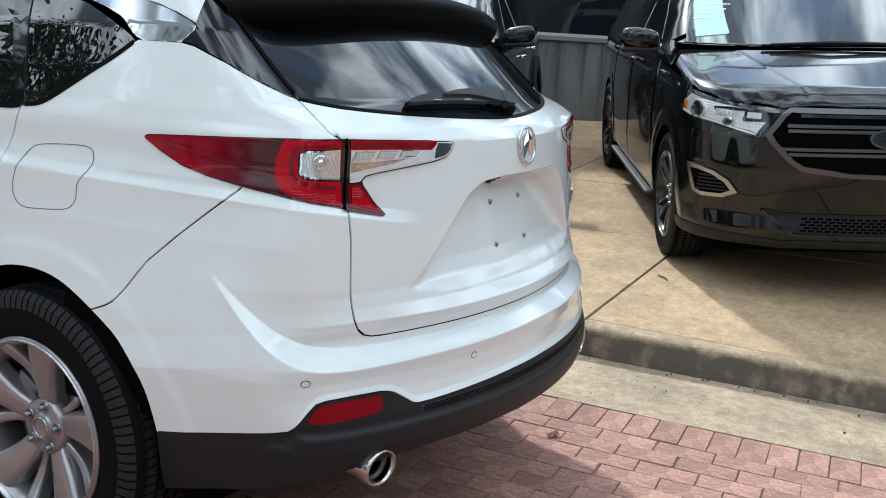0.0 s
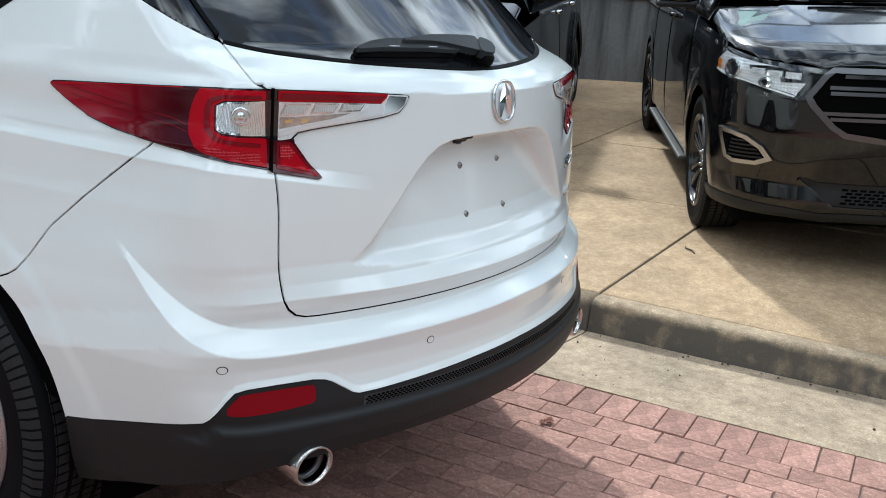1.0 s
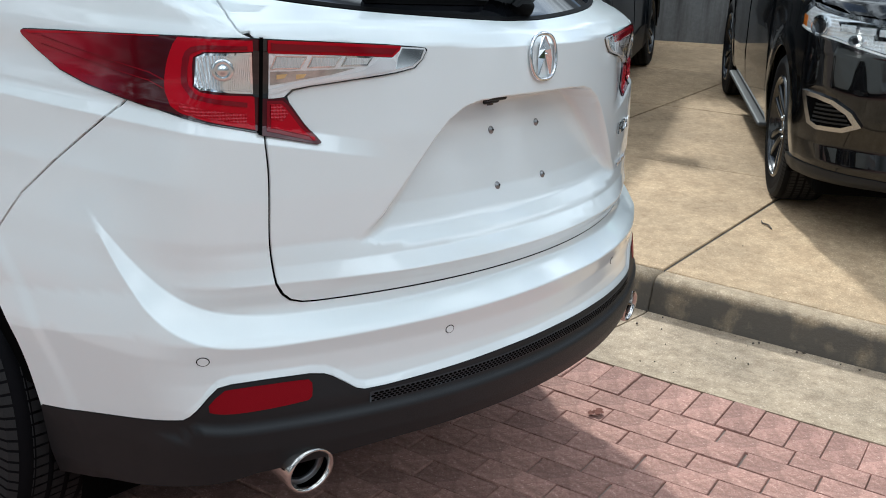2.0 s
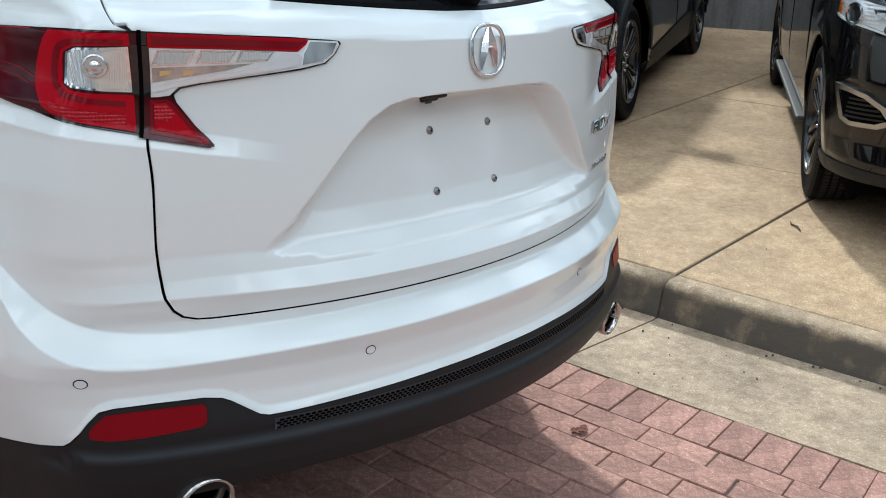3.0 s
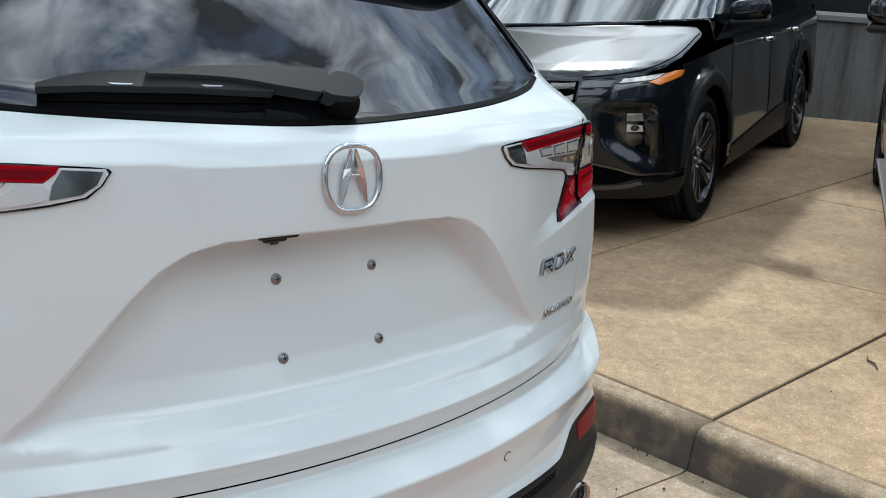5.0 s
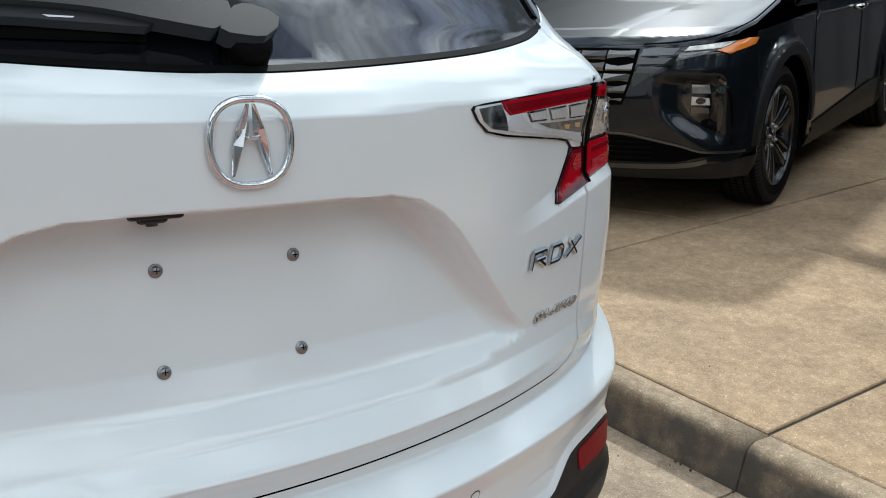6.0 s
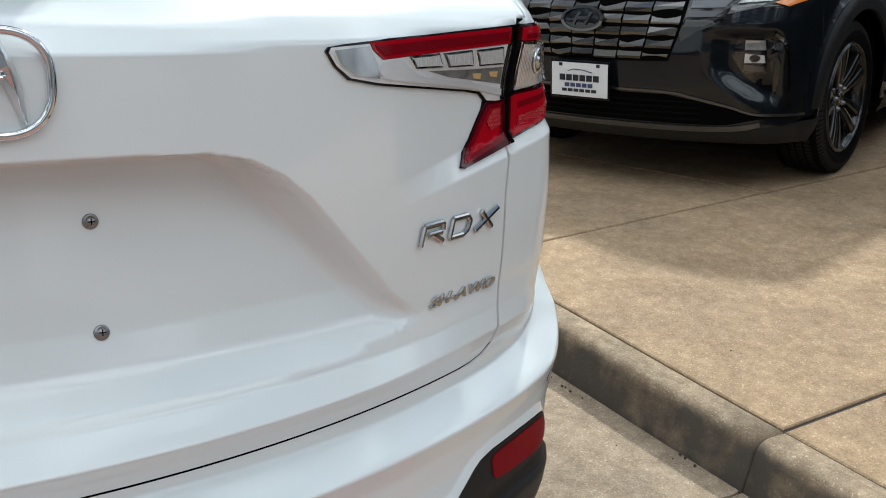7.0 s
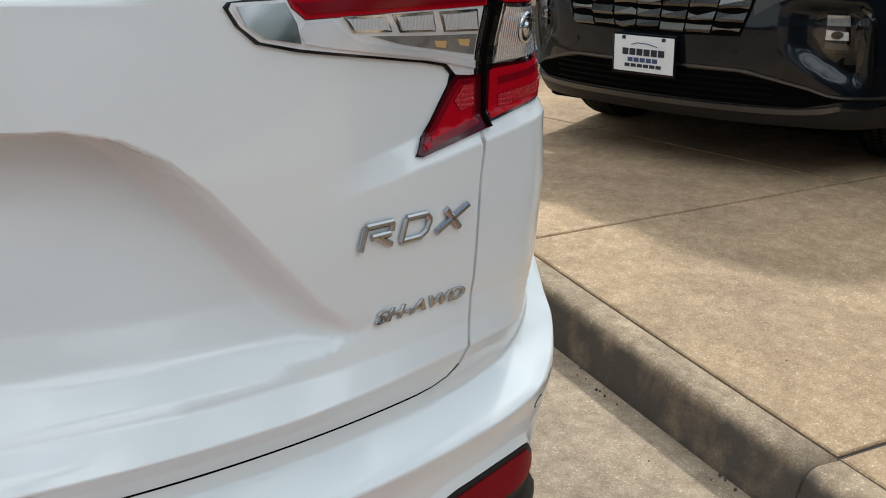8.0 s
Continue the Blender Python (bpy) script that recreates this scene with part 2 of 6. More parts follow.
def scuffed_shaded(m, dark):
    """Tyre rubber and dirt rubbed onto the steep faces of a kerb, with their shade painted in, and a ragged upper edge
    and runs.
    """
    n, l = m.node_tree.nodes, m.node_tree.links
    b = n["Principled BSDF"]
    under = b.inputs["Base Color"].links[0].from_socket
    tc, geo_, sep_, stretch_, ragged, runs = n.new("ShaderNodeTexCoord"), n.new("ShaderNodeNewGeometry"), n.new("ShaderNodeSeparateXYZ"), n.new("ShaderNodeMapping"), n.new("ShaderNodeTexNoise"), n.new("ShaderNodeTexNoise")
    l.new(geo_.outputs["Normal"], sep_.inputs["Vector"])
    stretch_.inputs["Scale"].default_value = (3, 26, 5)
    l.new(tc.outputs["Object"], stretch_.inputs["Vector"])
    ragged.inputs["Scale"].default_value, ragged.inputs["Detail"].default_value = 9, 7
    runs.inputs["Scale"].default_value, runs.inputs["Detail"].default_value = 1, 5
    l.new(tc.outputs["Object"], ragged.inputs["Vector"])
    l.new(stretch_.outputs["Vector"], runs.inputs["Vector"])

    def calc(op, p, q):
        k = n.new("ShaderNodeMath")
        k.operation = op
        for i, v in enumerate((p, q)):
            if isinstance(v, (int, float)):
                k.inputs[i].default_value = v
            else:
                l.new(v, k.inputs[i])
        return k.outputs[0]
    # steeper faces get darker: the kerb side's shade goes into the colour here
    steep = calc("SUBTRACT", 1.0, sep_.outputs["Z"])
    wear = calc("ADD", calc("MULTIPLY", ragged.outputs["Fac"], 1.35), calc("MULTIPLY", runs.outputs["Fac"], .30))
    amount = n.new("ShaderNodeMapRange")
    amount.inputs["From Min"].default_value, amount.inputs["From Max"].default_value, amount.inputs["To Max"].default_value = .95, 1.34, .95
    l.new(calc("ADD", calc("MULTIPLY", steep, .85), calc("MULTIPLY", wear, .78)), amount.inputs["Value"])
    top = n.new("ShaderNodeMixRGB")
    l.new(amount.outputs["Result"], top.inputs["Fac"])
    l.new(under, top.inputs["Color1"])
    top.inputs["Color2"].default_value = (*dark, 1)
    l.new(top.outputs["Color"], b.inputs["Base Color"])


# one dark colour for both the scuffs and the shade of the kerb's face
scuffed_shaded(KERB, (.088, .076, .063))
JOINT = material("joint_sealant", (.05, .042, .034), .9, vary=.4, scale=60)
PAVER = aggregate("red_clay_paver", (.46, .245, .195), (.56, .37, .31), (.70, .68, .66), rough=.9, grain=300, wide=9, pieces=.22)
SAND = material("joint_sand", (.26, .20, .165), .95, bump=.4, scale=200, vary=.3)
WALL = material("weathered_cast_concrete", (.15, .15, .15), .75, bump=.12, scale=30, vary=.35, vary_scale=1.2)
def streaked(m, dark, scale=(7, 7, .55)):
    """Rain streaks down a wall."""
    n, l = m.node_tree.nodes, m.node_tree.links
    b = n["Principled BSDF"]
    under = b.inputs["Base Color"].links[0].from_socket
    tc, st, no, rg, mx = n.new("ShaderNodeTexCoord"), n.new("ShaderNodeMapping"), n.new("ShaderNodeTexNoise"), n.new("ShaderNodeMapRange"), n.new("ShaderNodeMixRGB")
    st.inputs["Scale"].default_value = scale
    no.inputs["Scale"].default_value, no.inputs["Detail"].default_value, no.inputs["Roughness"].default_value = 1, 7, .6
    rg.inputs["From Min"].default_value, rg.inputs["From Max"].default_value = .44, .68
    l.new(tc.outputs["Object"], st.inputs["Vector"])
    l.new(st.outputs["Vector"], no.inputs["Vector"])
    l.new(no.outputs["Fac"], rg.inputs["Value"])
    l.new(rg.outputs["Result"], mx.inputs["Fac"])
    l.new(under, mx.inputs["Color1"])
    mx.inputs["Color2"].default_value = (*dark, 1)
    l.new(mx.outputs["Color"], b.inputs["Base Color"])


streaked(WALL, (.055, .052, .05))
FRAME = material("anodised_frame", (.30, .30, .30), .4, .8, vary=.1)
SHOPGLASS = material("dark_shop_glass", (.01, .012, .016), .03, coat=.4)
PAPER = material("pale_green_paper", (.45, .68, .62), .7, vary=.05)
WHITE = material("white_plate", (.80, .80, .80), .45, vary=.04)
INK = material("dark_ink", (.02, .02, .03), .6)
INK_BLUE = material("blue_ink", (.05, .07, .16), .6)
BARK = material("bark", (.09, .07, .055), .9, bump=.8, scale=30, vary=.4)
LEAF = material("leaf", (.055, .10, .03), .6, vary=.4, scale=8, spread=.8)
STAIN = material("dry_leaf", (.16, .05, .03), .8, vary=.4)

# ---- helpers for meshes ----
def part(name, bm, mat, parent=None, label="", smooth=False):
    """Links a bmesh as one mesh object, under a thing or part if given."""
    me = bpy.data.meshes.new(name)
    bm.to_mesh(me)
    bm.free()
    return obj(name, me, mat, parent, label, smooth)


def obj(name, me, mat, parent=None, label="", smooth=False):
    ob = new(name, me)
    if mat is not None and not me.materials:
        me.materials.append(mat)
    if smooth:
        me.polygons.foreach_set("use_smooth", [True] * len(me.polygons))
    if parent is not None:
        ob.parent = parent
    if label:
        ob["label"] = label
    return ob


def thing(name, label, category, at=(0, 0, 0), turn=None, group=""):
    ob = new(name)
    ob.matrix_basis = turn if turn is not None else Matrix.Translation(at)
    return tagged(ob, label, category, group)


def pydata(name, verts, faces, mat, parent=None, label="", smooth=False):
    me = bpy.data.meshes.new(name)
    me.from_pydata([tuple(v) for v in verts], [], [tuple(f) for f in faces])
    me.update()
    return obj(name, me, mat, parent, label, smooth)


def box(bm, a, b, bevel=0.0):
    """An axis-aligned box from corner a to corner b, with bevelled edges."""
    r = bmesh.ops.create_cube(bm, size=1)
    for v in r["verts"]:
        v.co = Vector([(a[i] + b[i]) / 2 + v.co[i] * (b[i] - a[i]) for i in range(3)])
    if bevel:
        es = list({e for v in r["verts"] for e in v.link_edges})
        bmesh.ops.bevel(bm, geom=es, offset=bevel, segments=2, affect="EDGES", profile=.5)
    return bm


def lathe(bm, profile, steps=48, axis="x"):
    """Spins (along, radius) pairs round an axis."""
    rings = []
    for s in range(steps):
        a = 2 * math.pi * s / steps
        ring = []
        for p, r in profile:
            c = (p, r * math.cos(a), r * math.sin(a)) if axis == "x" else (r * math.cos(a), p, r * math.sin(a)) if axis == "y" else (r * math.cos(a), r * math.sin(a), p)
            ring.append(bm.verts.new(c))
        rings.append(ring)
    for s in range(steps):
        p, q = rings[s], rings[(s + 1) % steps]
        for i in range(len(profile) - 1):
            bm.faces.new((p[i], p[i + 1], q[i + 1], q[i]))
    return bm


def tube(bm, points, radius, sides=8, flat=1.0):
    """A round bar along points."""
    pts = [Vector(p) for p in points]
    rings = []
    for i, p in enumerate(pts):
        d = (pts[min(i + 1, len(pts) - 1)] - pts[max(i - 1, 0)]).normalized()
        s = d.cross(Vector((0, 0, 1)) if abs(d.z) < .95 else Vector((1, 0, 0))).normalized()
        u = s.cross(d)
        r = radius[i] if isinstance(radius, (list, tuple)) else radius
        rings.append([bm.verts.new(p + r * (math.cos(2 * math.pi * k / sides) * s + flat * math.sin(2 * math.pi * k / sides) * u)) for k in range(sides)])
    for a, b in zip(rings, rings[1:]):
        for k in range(sides):
            bm.faces.new((a[k], a[(k + 1) % sides], b[(k + 1) % sides], b[k]))
    bm.faces.new(rings[0][::-1])
    bm.faces.new(rings[-1])
    return bm


def fair(points, closed=True, step=.012, corner=35):
    """An outline made denser, straight between its points, with its corners slightly rounded."""
    out, n = [], len(points)
    for i in range(n if closed else n - 1):
        a, b = np.array(points[i], float), np.array(points[(i + 1) % n], float)
        k = max(1, int(np.linalg.norm(b - a) / step))
        out += [tuple(a + (b - a) * j / k) for j in range(k)]
    if not closed:
        out.append(tuple(points[-1]))
    return out


def bend(points, closed=False, step=.012):
    """A smooth line through points."""
    p = np.array(points, float)
    n = len(p)
    out = []
    for i in range(n if closed else n - 1):
        a, b = p[i], p[(i + 1) % n]
        m0 = p[(i - 1) % n] if closed or i else a
        m1 = p[(i + 2) % n] if closed or i + 2 < n else b
        k = max(1, int(np.linalg.norm(b - a) / step))
        for j in range(k):
            t = j / k
            out.append(tuple(.5 * (2 * a + (b - m0) * t + (2 * m0 - 5 * a + 4 * b - m1) * t * t + (3 * a - m0 - 3 * b + m1) * t ** 3)))
    if not closed:
        out.append(tuple(p[-1]))
    return out


def inside(q, poly):
    x, y = q[:, 0], q[:, 1]
    p = np.array(poly)
    r = np.roll(p, -1, 0)
    hit = np.zeros(len(q), bool)
    for (ax, ay), (bx, by) in zip(p, r):
        cross = ((ay > y) != (by > y)) & (x < (bx - ax) * (y - ay) / (by - ay + 1e-12) + ax)
        hit ^= cross
    return hit


def skin(name, outline, mat, parent, surface, normal, lift=0.0, res=.015, thick=.006, label="", keep=.35, lines=()):
    """A panel of a car (lines: creases that its net follows): the outline in run and height, filled with a fine net, laid on a surface, with its edges turned inwards."""
    from mathutils.geometry import delaunay_2d_cdt
    o = np.array(outline, float)
    lo, hi = o.min(0), o.max(0)
    gx, gy = np.meshgrid(np.arange(lo[0] + res / 2, hi[0], res), np.arange(lo[1] + res / 2, hi[1], res))
    g = np.stack([gx.ravel(), gy.ravel()], -1)
    g = g[inside(g, o)]
    near = np.full(len(g), 9.0)
    for i in range(0, len(o)):
        a, b = o[i], o[(i + 1) % len(o)]
        d = b - a
        t = np.clip(((g - a) @ d) / max(d @ d, 1e-12), 0, 1)
        near = np.minimum(near, np.hypot(*(g - a - t[:, None] * d).T))
    g = g[near > res * keep]
    extra = np.zeros((0, 2))
    for line in lines:
        q = np.array(line, float)
        q = q[inside(q, o)]
        if len(q):
            far = np.full(len(q), 9.0)
            for a in o:
                far = np.minimum(far, np.hypot(*(q - a).T))
            extra = np.vstack([extra, q[far > .004]])
    if len(extra):
        gap = np.full(len(g), 9.0)
        for a in extra:
            gap = np.minimum(gap, np.hypot(*(g - a).T))
        g = np.vstack([g[gap > res * .55], extra])
    pts = [Vector(p) for p in np.vstack([o, g])]
    v2, _, f2, _, _, _ = delaunay_2d_cdt(pts, [], [list(range(len(o)))], 1, 1e-7)
    uv = np.array([tuple(v) for v in v2])
    p = surface(uv[:, 0], uv[:, 1])
    nrm = normal(p)
    p = p + nrm * lift
    faces = []
    for f in f2:
        a, b, c = (p[i] for i in f[:3])
        faces.append(list(f) if np.cross(b - a, c - a) @ nrm[f[0]] > 0 else list(f)[::-1])
    # edge turned in
    count = {}
    for f in faces:
        for a, b in zip(f, f[1:] + f[:1]):
            count[(a, b)] = 1
    rim = [(a, b) for a, b in count if (b, a) not in count]
    verts, normals = [tuple(v) for v in p], [tuple(v) for v in nrm]
    twin = {}
    for a, b in rim:
        for k in (a, b):
            if k not in twin:
                twin[k] = len(verts)
                verts.append(tuple(p[k] - nrm[k] * thick))
                normals.append(tuple(nrm[k]))
        faces.append([b, a, twin[a], twin[b]])
    me = bpy.data.meshes.new(name)
    me.from_pydata(verts, [], faces)
    me.update()
    me.polygons.foreach_set("use_smooth", [True] * len(me.polygons))
    me.normals_split_custom_set_from_vertices(normals)
    return obj(name, me, mat, parent, label)


def ribbon(name, line, width, mat, parent, surface, normal, lift=.001, closed=False, label="", thick=.003):
    """A narrow band that follows a line on a surface."""
    p = np.array(line, float)
    d = np.roll(p, -1, 0) - np.roll(p, 1, 0) if closed else np.gradient(p, axis=0)
    s = np.stack([-d[:, 1], d[:, 0]], -1) / np.maximum(np.linalg.norm(d, axis=1, keepdims=True), 1e-9)
    a, b = p + s * width / 2, p - s * width / 2
    rows = []
    for q, up in ((a, -thick), (a, lift), (b, lift), (b, -thick)):
        c = surface(q[:, 0], q[:, 1])
        rows.append(c + normal(c) * up)
    n = len(p)
    verts = [v for r in rows for v in r]
    faces = [(k * n + i, k * n + (i + 1) % n, (k + 1) * n + (i + 1) % n, (k + 1) * n + i) for k in range(3) for i in range(n if closed else n - 1)]
    return pydata(name, verts, faces, mat, parent, label)


def mirror(points):
    return [(-u, z) for u, z in points][::-1]


def grow(outline, by):
    """An outline moved outwards (or inwards) by a small distance."""
    p = np.array(outline, float)
    area = np.sum(p[:, 0] * np.roll(p[:, 1], -1) - np.roll(p[:, 0], -1) * p[:, 1])
    d = np.roll(p, -1, 0) - np.roll(p, 1, 0)
    s = np.stack([d[:, 1], -d[:, 0]], -1) / np.maximum(np.linalg.norm(d, axis=1, keepdims=True), 1e-9)
    return [tuple(v) for v in p + s * by * np.sign(area)]

# ---- the ground: brick street, gutter, kerb and the sloping concrete lot ----
def lot(x, y):
    return .0619 * x + .0134 * y + .0201 - .10 * np.maximum(y - 1.45, 0) * np.clip(1 - (x - 3.4) / 3, 0, 1)


def kx(y):
    """Where the back of the kerb runs."""
    c = np.clip(y, -4, 4) + .06
    return 1.845 - .08 * (y + .06) + .010 * c * c


def extrude_along(name, section, ys, mat, parent=None, label=""):
    """A moulding of the given cross-section (offset from the kerb's back, height) run along the kerb."""
    verts, faces, n = [], [], len(section)
    for y in ys:
        for dx, z in section:
            verts.append((kx(y) + dx, y, z + (max(lot(kx(y), y) - .134, -.10) * min(z, .12) / .12 if z > .05 else 0)))
    for i in range(len(ys) - 1):
        for k in range(n):
            faces.append((i * n + k, i * n + (k + 1) % n, (i + 1) * n + (k + 1) % n, (i + 1) * n + k))
    faces += [tuple(range(n))[::-1], tuple((len(ys) - 1) * n + k for k in range(n))]
    me = bpy.data.meshes.new(name)
    me.from_pydata(verts, [], faces)
    return obj(name, me, mat, parent, label)


bed_ys = (-150, -40, -8, -4, -2.5, -1, .5, 2, 4, 8, 40, 150)
ground = pydata("ground", [(x, y, -.0085) for y in bed_ys for x in (-150, kx(y) - .764)], [(2 * i, 2 * i + 1, 2 * i + 3, 2 * i + 2) for i in range(len(bed_ys) - 1)], SAND)
tagged(ground, "sandy bedding under the red brick street", "ground", kind="structure")
kerb = thing("kerb", "stained cast concrete kerb with a rounded top edge", "kerb")
tagged(kerb, kind="structure")
gutter = thing("gutter", "flat tan concrete gutter strip beside the kerb", "gutter")
tagged(gutter, kind="structure")
KERB_SECTION = [(0, -.20), (0, .130), (-.004, .134), (-.03, .1345), (-.062, .1335), (-.077, .131), (-.088, .126), (-.096, .118), (-.102, .107), (-.106, .092), (-.118, .0), (-.122, -.016), (-.122, -.20)]
GUTTER_SECTION = [(-.123, -.2), (-.123, -.014), (-.16, -.017), (-.30, -.012), (-.60, -.001), (-.768, .002), (-.768, -.2)]
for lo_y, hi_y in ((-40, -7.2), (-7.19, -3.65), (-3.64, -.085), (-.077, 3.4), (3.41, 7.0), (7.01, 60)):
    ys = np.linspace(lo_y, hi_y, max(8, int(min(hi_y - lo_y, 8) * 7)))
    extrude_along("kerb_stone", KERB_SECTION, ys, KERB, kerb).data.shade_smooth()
    extrude_along("gutter_slab", GUTTER_SECTION, ys, GUTTER, gutter)
lot_bed = pydata("lot_bed", [(kx(y) + dx, y, lot(kx(y) + dx, y) - .007) for y in (-40, -4, -1, 1, 4, 60) for dx in (-.01, 60)], [(2 * i, 2 * i + 1, 2 * i + 3, 2 * i + 2) for i in range(5)], JOINT)
tagged(lot_bed, "dark sealant in the joints of the concrete lot", "joint", kind="structure")
pavement = thing("pavement", "tan exposed-aggregate concrete slabs of a sloping car lot", "pavement")
tagged(pavement, kind="structure")


def row_line(i, x):
    """The joints that run away from the kerb."""
    return -.072 + 1.375 * i + (.012 + .038 * min(max(i, -1), 3)) * (x - 1.85)


def col_line(j, y):
    """The joints along the kerb; 0 is the kerb's back."""
    return kx(y) + .009 if j == 0 else 3.60 + 1.64 * (j - 1) - .19 * y


def slab(i, j):
    g, top, n = .005, [], 8
    for side in range(2):
        for k in range(n + 1):
            t = k / n if side == 0 else 1 - k / n
            y = row_line(i, 0) + t * (row_line(i + 1, 0) - row_line(i, 0))
            for _ in range(6):
                x = col_line(j + side, y) + (g if side == 0 else -g) * (0 if j == 0 and side == 0 else 1)
                y = (row_line(i, x) + g) * (1 - t) + (row_line(i + 1, x) - g) * t
            top.append((x, y))
    m = len(top)
    c = np.mean(top, 0)
    ins = [(x + (c[0] - x) * .006, y + (c[1] - y) * .006) for x, y in top]
    dz = random.uniform(-.0015, .0015)
    verts = [(x, y, lot(x, y) + dz) for x, y in ins] + [(x, y, lot(x, y) - .004 + dz) for x, y in top] + [(x, y, lot(x, y) - .1) for x, y in top]
    faces = [tuple(range(m))[::-1]] + [(r * m + k, r * m + (k + 1) % m, (r + 1) * m + (k + 1) % m, (r + 1) * m + k) for r in range(2) for k in range(m)]
    pydata("slab", verts, faces, CONCRETE, pavement)


for i in range(-6, 9):
    for j in range(0, 7):
        slab(i, j)

# ---- the white sport-utility car ----
def ramp(a, b, v):
    t = np.clip((v - a) / (b - a), 0, 1)
    return t * t * (3 - 2 * t)


# Rear profile on the centre line (height, depth) and half width of the sides by height.
PROFILE_Z = (.28, .34, .40, .47, .545, .60, .64, .675, .711, .722, .742, .766, .796, .83, .92, 1.02, 1.10, 1.176, 1.203, 1.229, 1.30, 1.62)
PROFILE_Y = (-.46, -.53, -.565, -.585, -.588, -.577, -.578, -.586, -.574, -.573, -.580, -.596, -.570, -.559, -.556, -.549, -.539, -.529, -.502, -.459, -.373, .02)
WIDTH_Z = (.28, .36, .46, .65, .80, .95, 1.08, 1.17, 1.24, 1.32, 1.42, 1.52, 1.62)
WIDTH_X = (.83, .858, .875, .893, .892, .902, .893, .868, .845, .810, .762, .70, .60)
# Bumper shelf by the angle round the corner: its inner and outer edge; the crease above the wheel.
SHELF_A = (0, 26, 37, 41, 44.5, 46.5, 48.7, 51, 53, 55.3, 57.6, 62, 180)
SHELF_IN = (.711, .702, .703, .705, .713, .721, .739, .761, .787, .823, .858, .92, .92)
SHELF_OUT = (.677, .670, .665, .663, .667, .675, .689, .717, .750, .793, .846, .908, .908)
CREASE_A = (0, 48, 55, 61, 67, 80, 180)
CREASE_Z = (.70, .70, .674, .652, .634, .61, .61)


EDGE_U = (-1.003, -.90, -.814, -.722, -.702, -.687, -.674, -.655, -.545, -.52, -.507, -.467, -.455, -.42, -.30, -.159, 0)
EDGE_Z = (.468, .487, .508, .528, .551, .577, .595, .601, .603, .598, .591, .560, .556, .556, .561, .566, .568)
BAY_Z = (.80, .82, .845, .87, .941, 1.009, 1.04, 1.062, 1.072, 1.078)
BAY_X = (.53, .497, .468, .437, .375, .315, .28, .24, .20, .10)


def eased(table_x, table_y, soft):
    """A table of values with its corners rounded over a given width."""
    xs = np.linspace(table_x[0], table_x[-1], 1441)
    ys = np.interp(xs, table_x, table_y)
    step = xs[1] - xs[0]
    k = np.arange(-int(3 * soft / step), int(3 * soft / step) + 1) * step
    w = np.exp(-.5 * (k / soft) ** 2)
    pad = len(k) // 2
    return xs, np.convolve(np.concatenate([np.full(pad, ys[0]), ys, np.full(pad, ys[-1])]), w / w.sum(), "valid")


SHELF_RUN, SHELF_TOP = eased(SHELF_A, SHELF_IN, 1.0)
SHELF_FOOT = eased(SHELF_A, SHELF_OUT, 1.0)[1]


def bedded(t, at):
    """Runs from 0 to 1 with a soft start and an easing end."""
    t = np.clip(t, 0, 1)
    t = np.where(t < at, t * t / (2 * at), t - at / 2) / (1 - at / 2)
    return t * (2 - t)


def recess(x, z):
    """How far the number-plate bay is sunk into the tailgate."""
    x = np.abs(x)
    edge = np.interp(z, BAY_Z, BAY_X)
    side = bedded((edge + .014 - x) * .8 / .052, .22)
    top = bedded((1.0795 - z) / .027, .30)
    depth = np.interp(z, (.77, .80, .84, .88, .994, 1.05), (.0, .008, .034, .05, .072, .08))
    return side * top * np.maximum(depth - .09 * x * x, 0)


